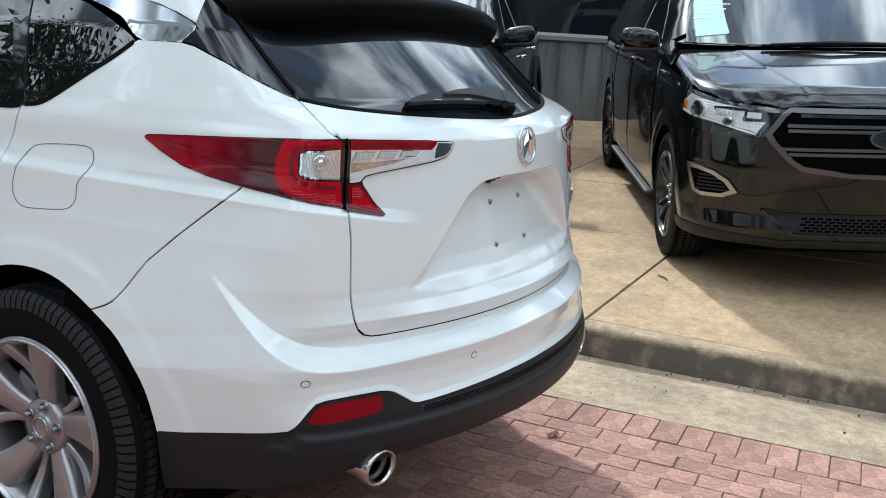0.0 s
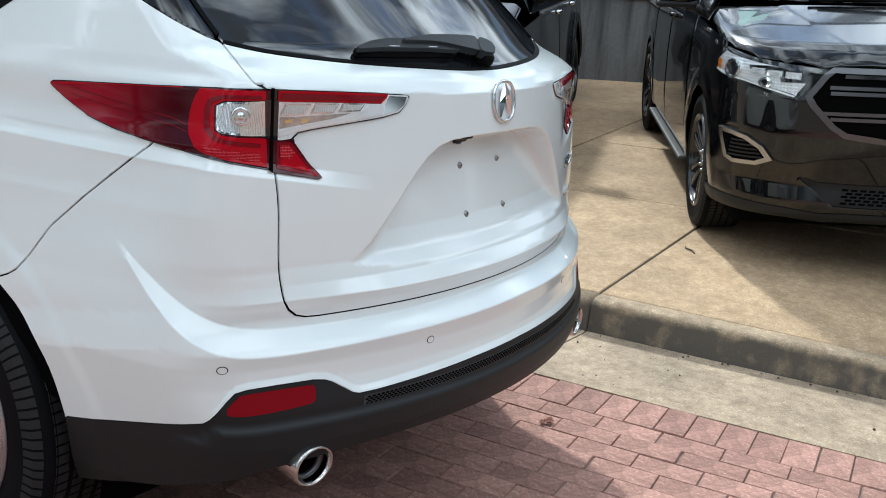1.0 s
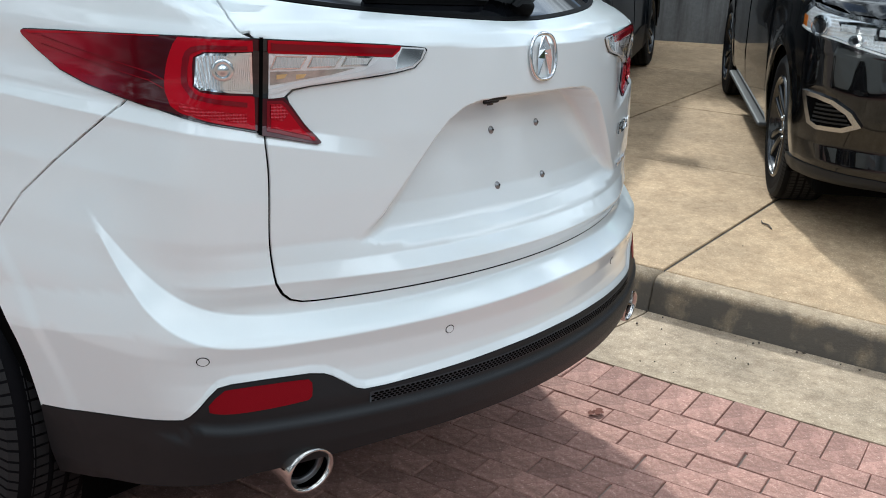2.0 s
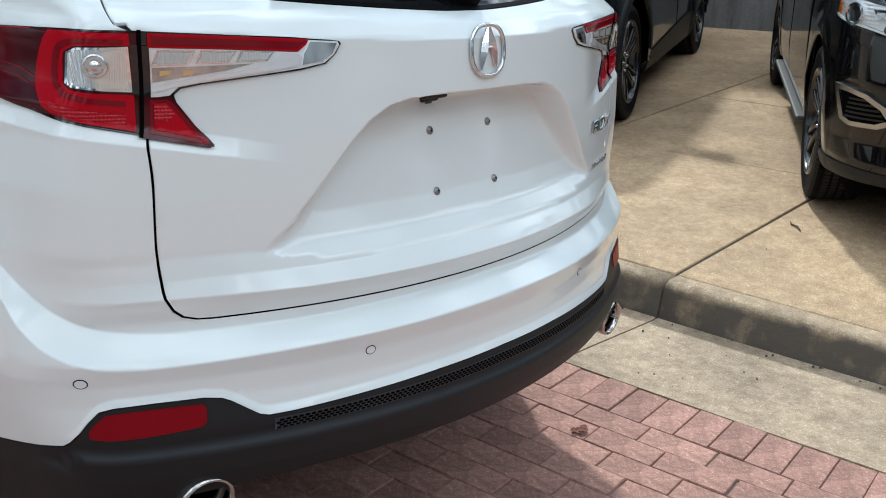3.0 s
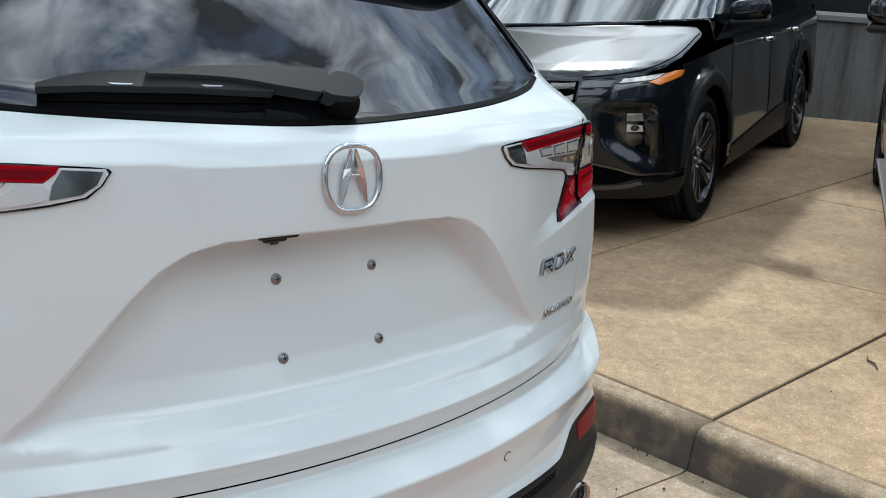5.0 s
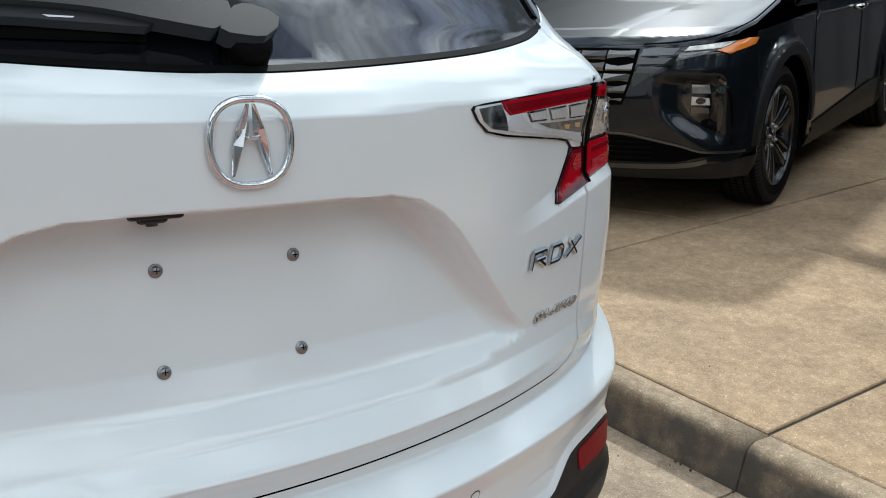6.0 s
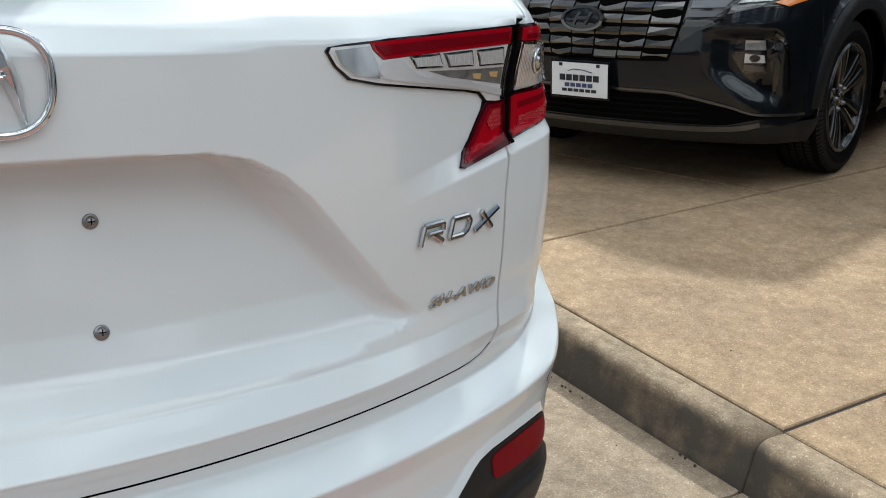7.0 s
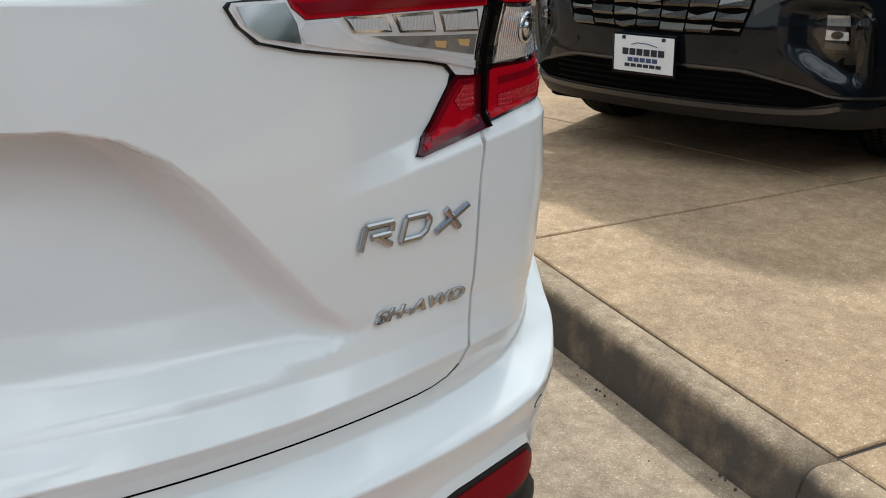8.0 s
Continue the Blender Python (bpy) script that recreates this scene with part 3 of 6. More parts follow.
def body(x, y, z):
    """Signed distance, roughly: positive inside the car's shell."""
    x = np.abs(x)
    zz = z - .05 * x * x * ramp(1.0, 1.15, z)
    rear = y - (np.interp(zz, PROFILE_Z, PROFILE_Y) + .335 * x ** 2 + (.03 - .07 * ramp(.75, .85, z)) * x ** 4 + .10 * x * x * ramp(1.20, 1.27, z) + recess(x, z))
    rear = rear - .60 * np.interp(zz, (.742, .766, .796), (0, .0204, 0)) * ramp(.40, .64, x)
    taper = np.interp(z, (.3, .65, .85, 1.0, 1.17, 1.3, 1.6), (.16, .13, .13, .15, .18, .18, .16))
    side = np.interp(z, WIDTH_Z, WIDTH_X) - taper * np.maximum(.52 - y, 0) ** 2 - x
    k = np.interp(z, (.5, .9, 1.1, 1.25, 1.5), (.08, .05, .022, .05, .08))
    h = np.clip(.5 + .5 * (side - rear) / k, 0, 1)
    f = side * (1 - h) + rear * h - k * h * (1 - h)
    # facet under the lamps and the ledge of the lower cladding
    f = f - .017 * np.clip((z - (.903 + .17 * x)) / .030, 0, 1) * ramp(.42, .60, x) * ramp(1.2, 1.1, z) 
    # bumper shelf, its upswept end at the corner, and the wheel-arch lip
    a = np.degrees(np.arctan2(x, .35 - y))
    zi, zo = np.interp(a, SHELF_RUN, SHELF_TOP), np.interp(a, SHELF_RUN, SHELF_FOOT)
    turn = ramp(48, 60, a)
    f = f + .046 * ((1 - turn) * np.clip((zi - z) / (zi - zo), 0, 1) + turn * ramp(1.00, .70, z))
    f = f + .013 * np.clip((np.interp(a, CREASE_A, CREASE_Z) + .075 - z) / .075, 0, 1) * ramp(46, 55, a)
    # the lamps stand proud of the corner
    f = f + .008 * ramp(41, 49, a) * ramp(72, 54, a) * ramp(1.02, 1.08, z) * ramp(1.215, 1.185, z)
    # the lower edge of the painted bumper flares out
    lip = np.interp(-np.radians(a) * .85, EDGE_U, EDGE_Z)
    f = f + .007 * np.clip((lip + .0138 - z) / .0138, 0, 1) * ramp(50, 44, a)
    ledge = np.minimum(lip, .556)
    f = f + .016 * ramp(54, 46, a) * ramp(ledge - .026, ledge - .046, z)
    r = np.hypot(y - .372, z - .36)
    return f + .0035 * ramp(.532, .498, r) * ramp(50, 64, a)


SPAN = .85 * math.pi / 2


def shell(u, z, lift=0.0):
    """The point of the car's skin at run u (0 at the rear's middle, + to the right, past SPAN along the flank) and height z."""
    u, z = np.broadcast_arrays(np.asarray(u, float), np.asarray(z, float))
    a = np.minimum(np.abs(u), SPAN) / .85
    oy = .35 + np.maximum(np.abs(u) - SPAN, 0)
    dx, dy = np.sin(a), -np.cos(a)
    lo, hi = np.full(u.shape, .2), np.full(u.shape, 1.35)
    for _ in range(34):
        mid = (lo + hi) / 2
        ins = body(dx * mid, oy + dy * mid, z) > lift
        lo, hi = np.where(ins, mid, lo), np.where(ins, hi, mid)
    return np.stack([np.sign(u) * dx * lo, oy + dy * lo, z], -1)


def shell_normal(p):
    e = .0015
    g = np.stack([body(p[..., 0] + e * d[0], p[..., 1] + e * d[1], p[..., 2] + e * d[2]) - body(p[..., 0] - e * d[0], p[..., 1] - e * d[1], p[..., 2] - e * d[2]) for d in ((1, 0, 0), (0, 1, 0), (0, 0, 1))], -1)
    return -g / np.maximum(np.linalg.norm(g, axis=-1, keepdims=True), 1e-9)


def crease_lines():
    """Lines of run and height along the creases of the rear, each a tight pair of rows."""
    us = np.arange(0, 1.3, .004)
    out = []
    zs = np.arange(.775, 1.027, .004)
    for off in (.0155, .0085, -.004, -.020, -.036, -.0505):
        line = []
        for z in zs:
            x = shell(us, np.full(us.shape, z))[:, 0]
            line.append((float(np.interp(np.interp(z, BAY_Z, BAY_X) + off, x, us)), float(z)))
        out.append(line)
    for z in (1.0810, 1.0765, 1.0700, 1.0610, 1.0525):
        out.append([(u, z) for u in np.arange(0, .078, .004)])
    for z in np.arange(1.028, 1.086, .0035):
        out.append([(u, z) for u in np.arange(.08, .318, .0035)])
    a = np.degrees(us / .85)
    for edge in (SHELF_TOP, SHELF_FOOT):
        for d in (-.0026, .0026):
            out.append([(u, z + d) for u, z in zip(us, np.interp(a, SHELF_RUN, edge)) if u < .86])
    for d in (-.0026, .0026):
        out.append([(u, z + d) for u, z in zip(us, np.interp(a, CREASE_A, CREASE_Z)) if u > .82])
    x = shell(us, np.full(us.shape, 1.0))[:, 0]
    for k in (0, .030):
        for d in (-.0025, .0025):
            out.append([(u, z) for u, z in zip(us, .903 + .17 * x + k + d) if u > .40])
    for z in (.766, .796, 1.176):
        for d in (-.0025, .0025):
            out.append([(u, z + d) for u in us if u < .66])
    for d in (.011, .0165):
        out.append([(u, np.interp(-u, EDGE_U, EDGE_Z) + d) for u in us if u < 1.0])
    return [l for line in out for l in (line, [(-u, z) for u, z in line if u > 0])]


CREASES = crease_lines()

white_car = thing("white_car", "pearl white sport utility car, freshly washed, parked on the brick street", "car")
WS, WN = shell, shell_normal


def both(name, outline, mat, parent=white_car, **kw):
    """The same panel on the left and the right."""
    out = [skin(name, outline, mat, parent, WS, WN, **kw)]
    out.append(skin(name, mirror(outline), mat, parent, WS, WN, **kw))
    return out


def arch_run(y, z):
    return (-.85 * math.atan2(.94, .35 - y) if y < .35 else -(SPAN + y - .35), z)


def arch_radius(a):
    return .452 - .0105 * math.exp(-((a - 60) / 16) ** 2) - .014 * math.exp(-((a - 14) / 14) ** 2)


ARCH = [arch_run(.372 - arch_radius(a) * math.cos(radians(a)), .36 + arch_radius(a) * math.sin(radians(a))) for a in range(14, 181, 3)]
GATE_SIDE = [(-.530, .7242), (-.552, .7258), (-.570, .7325), (-.582, .746), (-.591, .768), (-.597, .80), (-.602, .852), (-.604, .96), (-.610, 1.027), (-.624, 1.19), (-.648, 1.204), (-.672, 1.233), (-.706, 1.270)]
GLASS_BASE = [(-.706, 1.272), (-.611, 1.256), (-.45, 1.242), (-.257, 1.232), (-.079, 1.225), (0, 1.2245)]
CLADDING = [(-.992, .469), (-.90, .487), (-.814, .508), (-.722, .528), (-.712, .537), (-.702, .551), (-.687, .577), (-.674, .595), (-.655, .601), (-.606, .603), (-.545, .603), (-.52, .598), (-.507, .591), (-.467, .560), (-.455, .556), (-.42, .556), (-.30, .561), (-.159, .566), (0, .568)]
QUARTER_SEAM = [(-.815, 1.085), (-.825, 1.071), (-.873, 1.027), (-.95, .955), (-1.025, .881), (-1.075, .81), (-1.104, .774), (-1.125, .76), (-1.160, .744)]


def whole(left):
    """Closes a left half-outline with its mirror image."""
    return left + [(-u, z) for u, z in left[::-1] if abs(u) > 1e-6]


def shift(points, du=0.0, dz=0.0):
    return [(u + du if u < 0 else u - du if u > 0 else u, z + dz) for u, z in points]


gate_left = [(0, .7242), (-.3, .7242), (-.5, .7242)] + bend(GATE_SIDE) + bend(shift(GLASS_BASE, 0, -.004))[1:]
gate = fair(gate_left + [(-u, z) for u, z in gate_left[::-1] if abs(u) > 1e-6])
tailgate = skin("tailgate", gate, PAINT, white_car, WS, WN, res=.009, lines=CREASES)
bumper_left = [(0, .7206), (-.3, .7206), (-.5, .7206)] + bend(shift(GATE_SIDE[:9], -.0038, -.0036)) + [(-.622, 1.12), (-.80, 1.12)] + shift(QUARTER_SEAM, .003, -.003) + [a for a in ARCH[::-1] if a[1] < .742 and a[0] > -1.2] + CLADDING
bumper = skin("bumper", fair(bumper_left + [(-u, z) for u, z in bumper_left[::-1] if abs(u) > 1e-6]), PAINT, white_car, WS, WN, res=.010, lines=CREASES)
LOWER = [(-.99, .30), (-.90, .325), (-.80, .352), (-.70, .390), (-.62, .420), (-.50, .434), (-.40, .441), (-.2, .443), (0, .443)]
cladding = skin("bumper_cladding", fair(whole(shift(CLADDING, .001, -.003)) + [(-u, z) for u, z in whole(LOWER)]), TRIM, white_car, WS, WN, res=.014, thick=.03)
under = [(u, z) for u, z in whole(LOWER)]
verts = [tuple(v) for v in WS(*np.array(under).T)]
verts += [(x * .9, y + .25, z - .03) for x, y, z in verts]
pydata("underbody_lip", verts, [(k, k + 1, len(under) + k + 1, len(under) + k) for k in range(len(under) - 1)], VOID, white_car)
WINDOW_LINE = [(-1.458, 1.200), (-1.398, 1.213), (-1.348, 1.238), (-1.259, 1.298), (-1.199, 1.336), (-1.142, 1.376), (-1.13, 1.383), (-1.001, 1.383), (-.96, 1.376), (-.875, 1.344), (-.794, 1.305), (-.737, 1.280), (-.716, 1.273)]
quarter = WINDOW_LINE + [(-.7085, 1.268), (-.6748, 1.232), (-.6506, 1.2025), (-.6272, 1.191), (-.6272, 1.13), (-.80, 1.13)] + QUARTER_SEAM + [a for a in ARCH if a[1] > .75 and a[0] > -1.52] + [(-1.525, .95), (-1.501, 1.078), (-1.477, 1.14)]
both("quarter_panel", fair(quarter), PAINT, res=.012, lines=CREASES)
DOOR_EDGE = [(-1.464, 1.198), (-1.482, 1.14), (-1.506, 1.078), (-1.530, .95)]
door = DOOR_EDGE + [a for a in ARCH if a[0] < -1.53 and a[1] > .62] + [(-1.86, .56), (-1.88, .42), (-2.5, .42), (-2.5, 1.16)]
both("rear_door", fair(door), PAINT, res=.03)
both("sill_cladding", fair([(-1.83, .42), (-1.83, .30), (-2.5, .30), (-2.5, .415)]), TRIM, res=.04)
both("front_door", fair([(-2.505, .42), (-3.86, .42), (-3.86, 1.10), (-2.505, 1.16)], step=.05), PAINT, res=.05)
both("sill_cladding", fair([(-2.5, .415), (-2.5, .30), (-3.82, .30), (-3.82, .415)], step=.05), TRIM, res=.05)
both("front_window", fair([(-2.51, 1.17), (-3.55, 1.13), (-3.10, 1.42), (-2.51, 1.46)], step=.05), PRIVACY, lift=-.002, res=.05)
both("quarter_window", bend([(-1.447, 1.212), (-1.398, 1.219), (-1.348, 1.244), (-1.259, 1.304), (-1.199, 1.342), (-1.146, 1.379), (-1.224, 1.419), (-1.333, 1.456), (-1.40, 1.472), (-1.58, 1.478)], True), PRIVACY, lift=-.002, res=.02)
both("door_window", fair([(-1.480, 1.206), (-1.54, 1.200), (-2.5, 1.17), (-2.5, 1.46), (-1.64, 1.478)]), PRIVACY, lift=-.002, res=.03)
both("window_pillar", fair([(-1.447, 1.206), (-1.480, 1.200), (-1.645, 1.486), (-1.575, 1.486)]), GLOSS, lift=.001, res=.03)
for line in (bend([(-1.447, 1.207), (-1.398, 1.214), (-1.348, 1.239), (-1.259, 1.299), (-1.199, 1.337), (-1.144, 1.377)]), bend([(-1.465, 1.203), (-1.54, 1.196), (-1.9, 1.185), (-2.5, 1.168)])):
    for side in (line, mirror(line)):
        ribbon("window_seal", side, .012, RUBBER, white_car, WS, WN, .002)
both("window_chrome", bend([(-1.133, 1.388), (-1.06, 1.385), (-1.001, 1.387), (-.980, 1.404), (-.966, 1.424), (-1.03, 1.450), (-1.099, 1.468), (-1.20, 1.484), (-1.40, 1.492), (-1.40, 1.480), (-1.333, 1.470), (-1.212, 1.436)], True), CHROME, lift=.002, res=.014)
both("pillar_trim", fair([(-.997, 1.387), (-.96, 1.380), (-.875, 1.348), (-.794, 1.309), (-.737, 1.284), (-.722, 1.277), (-.726, 1.286), (-.815, 1.386), (-.904, 1.474), (-.945, 1.51), (-.96, 1.49), (-.968, 1.43)]), GLOSS, lift=.001, res=.014)
both("roof_side", fair([(-.950, 1.50), (-.962, 1.43), (-1.03, 1.455), (-1.099, 1.473), (-1.20, 1.489), (-1.40, 1.497), (-2.5, 1.485), (-2.5, 1.56), (-1.2, 1.57), (-1.0, 1.56)]), PAINT, res=.03)
glass_left = bend(shift(GLASS_BASE[::-1], 0, .003)) + bend([(-.711, 1.280), (-.722, 1.288), (-.811, 1.386), (-.90, 1.478), (-.94, 1.52)]) + [(-.8, 1.56), (0, 1.57)]
rear_glass = skin("rear_window", fair(glass_left + [(-u, z) for u, z in glass_left[::-1] if abs(u) > 1e-6]), PRIVACY, white_car, WS, WN, lift=-.001, res=.02)
base = bend(GLASS_BASE) + [(-u, z) for u, z in bend(GLASS_BASE)[::-1]]
ribbon("window_seal", base, .006, RUBBER, white_car, WS, WN, .0015)
for side in ([(-.717, 1.284), (-.811, 1.390), (-.90, 1.482)],):
    for line in (side, mirror(side)):
        ribbon("window_seal", bend(line), .007, RUBBER, white_car, WS, WN, .003)
gap_line = [(0, .7224), (-.3, .7224), (-.5, .7224)] + bend(shift(GATE_SIDE[:4], -.0019, -.0018))
ribbon("gate_gap", fair(gap_line[::-1] + [(-u, z) for u, z in gap_line[1:]], closed=False), .0038, VOID, white_car, WS, WN, -.0008)
lining = skin("lining", fair([(-1.25, .50), (1.25, .50), (1.25, 1.18), (-1.25, 1.18)], step=.02), VOID, white_car, lambda u, z: WS(u, z, .013), WN, res=.012)

def on_gate(u, z, up=0.0, spin=0.0):
    """A frame on the tailgate: x to the right, y up the skin, z out of it."""
    p = WS([u], [z])[0]
    n = Vector(WN(p[None])[0])
    x = Vector((0, 0, 1)).cross(n).normalized()
    y = n.cross(x)
    m = Matrix((x, y, n)).transposed().to_4x4()
    return Matrix.Translation(Vector(p) + n * up) @ m @ Matrix.Rotation(spin, 4, "Z")


def placed(bm, m):
    bm.transform(m)
    return bm


# lamps: a dark housing, lenses and bright inner parts, on both sides
LAMP = [(-1.059, 1.161), (-1.058, 1.167), (-1.050, 1.1715), (-1.038, 1.1728), (-1.00, 1.1755), (-.911, 1.181), (-.801, 1.188), (-.707, 1.194), (-.635, 1.1965), (-.527, 1.192), (-.415, 1.187), (-.350, 1.1825), (-.331, 1.180), (-.326, 1.174), (-.336, 1.156), (-.354, 1.139), (-.394, 1.130), (-.473, 1.119), (-.544, 1.108), (-.570, 1.102), (-.578, 1.094), (-.575, 1.084), (-.552, 1.047), (-.526, 1.015), (-.524, 1.011), (-.531, 1.009), (-.579, 1.020), (-.612, 1.029), (-.702, 1.052), (-.791, 1.068), (-.897, 1.087), (-.959, 1.104), (-1.017, 1.133), (-1.042, 1.148), (-1.054, 1.1555)]


def cut(outline, at, keep_outer):
    """The part of a lamp's outline on one side of the upright seam."""
    p = [(u, z) for u, z in outline]
    out = []
    for a, b in zip(p, p[1:] + p[:1]):
        ia, ib = (a[0] < at) == keep_outer, (b[0] < at) == keep_outer
        if ia:
            out.append(a)
        if ia != ib:
            t = (at - a[0]) / (b[0] - a[0])
            out.append((at, a[1] + t * (b[1] - a[1])))
    return out


for sign in (1, -1):
    way = (lambda o: list(o)) if sign == 1 else mirror
    lamp = skin("tail_lamp", way(fair(grow(fair(LAMP, step=.007), -.0022), step=.007)), GLOSS, white_car, WS, WN, lift=.0028, res=.007, thick=.012, label="red and clear tail lamp in a black housing")
    inner = fair(grow(fair(LAMP, step=.008), -.0040), step=.01)

    def lens(name, outline, mat, up, **kw):
        outline = fair(outline, step=.007)
        return skin(name, way(outline), mat, lamp, WS, WN, lift=up, res=.007, thick=.002, **kw)

    OUT, IN = -.706, -.632
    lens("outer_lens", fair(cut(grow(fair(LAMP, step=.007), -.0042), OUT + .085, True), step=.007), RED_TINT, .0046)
    lens("edge_line", fair([(-1.04, 1.166), (-.90, 1.1775), (-.765, 1.1865), (-.765, 1.1850), (-.90, 1.1755), (-1.03, 1.163)]), RED, .0060)
    FOOT = [(-.619, 1.0295), (-.579, 1.0205), (-.532, 1.0100), (-.5265, 1.0135), (-.5535, 1.047), (-.577, 1.083), (-.585, 1.092), (-.619, 1.092)]
    lens("foot_lens", fair(FOOT, step=.007), RED_DARK, .0046)
    for k, (z0, z1, w) in enumerate(((1.164, 1.116, .0012), (1.150, 1.102, .0010))):
        lens("red_guide", fair([(-1.00, z0 - .002), (-.90, z0 - .004 + .3 * (z1 - z0)), (-.78, z1 + .010), (-.755, z1), (-.755, z1 - 2 * w), (-.78, z1 + .010 - 2 * w), (-.90, z0 - .004 + .3 * (z1 - z0) - w), (-1.00, z0 - .002 - w)]), RED_MID, .0062)
    # red surround of the reversing lamp
    C_OUT = bend([(-.742, 1.176), (-.750, 1.150), (-.754, 1.12), (-.752, 1.096), (-.742, 1.076), (-.70, 1.057), (-.628, 1.038)])
    C_IN = bend([(-.630, 1.096), (-.70, 1.102), (-.7105, 1.110), (-.7115, 1.13), (-.7110, 1.158), (-.697, 1.168), (-.632, 1.173)])
    lens("red_surround", fair([(-.633, 1.190), (-.735, 1.187)] + C_OUT + C_IN, step=.006), RED, .0058)
    lens("light_guide", fair(bend([(-.640, 1.181), (-.700, 1.178), (-.722, 1.166), (-.727, 1.140), (-.726, 1.110), (-.712, 1.092), (-.640, 1.078)]) + bend([(-.640, 1.086), (-.706, 1.098), (-.717, 1.112), (-.7185, 1.140), (-.715, 1.162), (-.698, 1.172), (-.640, 1.175)]), step=.008), RED_MID, .0070)
    lens("lower_prism", fair([(-.728, 1.082), (-.640, 1.066), (-.640, 1.050), (-.70, 1.064), (-.728, 1.074)]), RED_PLEAT, .0068)
    CELL = [(-.707, 1.158), (-.694, 1.166), (-.634, 1.171), (-.632, 1.100), (-.70, 1.106), (-.708, 1.112)]
    lens("reversing_rim", fair(CELL), CHROME, .0060)
    cell = fair(grow(fair(CELL, step=.01), -.0035), step=.01)
    lens("reversing_reflector", cell, PLEAT, .0066)
    m = on_gate(-.672 * sign, 1.141, .006)
    part("reversing_bowl", placed(lathe(bmesh.new(), [(.0005, .0185), (.0030, .0175), (.0012, .012), (.0006, .007), (.0030, .006), (.0034, .0005)], 28, "z"), m), CHROME, lamp, "", True)
    lens("reversing_lens", cell, CLEAR, .0105)
    lens("seam_strip", fair([(-.632, 1.174), (-.611, 1.172), (-.611, 1.092), (-.632, 1.096)], step=.007), GLOSS, .0064)
    lens("seam_gap", fair([(-.6235, 1.1955), (-.6185, 1.1955), (-.6185, 1.029), (-.6235, 1.030)], step=.007), VOID, .0072)
    BAR = [(-.611, 1.191), (-.509, 1.1875), (-.385, 1.1815), (-.389, 1.173), (-.402, 1.162), (-.509, 1.167), (-.611, 1.170)]
    lens("red_bar", fair(BAR), RED, .0058)
    lens("red_bar_core", fair(grow(fair(BAR, step=.01), -.0050), step=.012), RED_MID, .0076)
    INNER = [(-.609, 1.169), (-.509, 1.166), (-.402, 1.161), (-.389, 1.172), (-.385, 1.1800), (-.335, 1.1775), (-.332, 1.172), (-.341, 1.157), (-.358, 1.143), (-.396, 1.135), (-.474, 1.124), (-.546, 1.113), (-.574, 1.107), (-.586, 1.094), (-.609, 1.091)]
    lens("inner_rim", fair(INNER), SILVER, .0044)
    lens("inner_reflector", fair(grow(fair(INNER, step=.008), -.0028), step=.01), SILVER, .0050)
    for k in range(3):
        a, sl = -.608 + .056 * k, .0022 * k
        q = [(a + .008, 1.1665 - .4 * sl), (a + .057, 1.1650 - .4 * sl), (a + .046, 1.1435 + sl), (a, 1.1425 + sl)]
        lens("light_element", fair(q), CHROME, .0062)
        skin("element_prism", way(fair(grow(fair(q, step=.008), -.0026), step=.01)), PRISM, lamp, WS, WN, lift=.0076, res=.006, thick=.002)
    lens("lower_window", fair([(-.607, 1.1385), (-.540, 1.1405), (-.470, 1.1440), (-.510, 1.1330), (-.555, 1.1250), (-.607, 1.1150)]), LAMP_DEEP, .0056)
    for k in range(2):
        lens("amber_bulb", fair([(-.598 + .030 * k, 1.1335), (-.582 + .030 * k, 1.1345), (-.586 + .030 * k, 1.1275), (-.598 + .030 * k, 1.1255)]), PALE_AMBER, .0062)
    lens("chrome_strip", fair(bend([(-.609, 1.108), (-.560, 1.1205), (-.500, 1.1305), (-.455, 1.1400), (-.436, 1.1520), (-.428, 1.1600)]) + bend([(-.402, 1.1585), (-.394, 1.1500), (-.400, 1.1400), (-.474, 1.1270), (-.545, 1.1155), (-.609, 1.0985)])), BRIGHT, .0068)
    lens("tip_lens", fair([(-.383, 1.1775), (-.338, 1.1745), (-.345, 1.158), (-.362, 1.146), (-.396, 1.140), (-.393, 1.158)]), CHROME, .0064)
    LOW = [(-.611, 1.088), (-.588, 1.088), (-.580, 1.080), (-.556, 1.045), (-.533, 1.0165), (-.538, 1.0150), (-.579, 1.026), (-.611, 1.035)]
    lens("lower_red_rim", fair(LOW), RED_MID, .0055)
    lens("lower_red_lens", fair(grow(fair(LOW, step=.008), -.0060), step=.01), RED, .0068)
    lens("lower_prism", fair([(-.606, 1.082), (-.592, 1.082), (-.580, 1.066), (-.588, 1.054), (-.606, 1.058)]), RED_PLEAT, .0080)
    lens("inner_cover", fair(INNER), CLEAR, .0115)

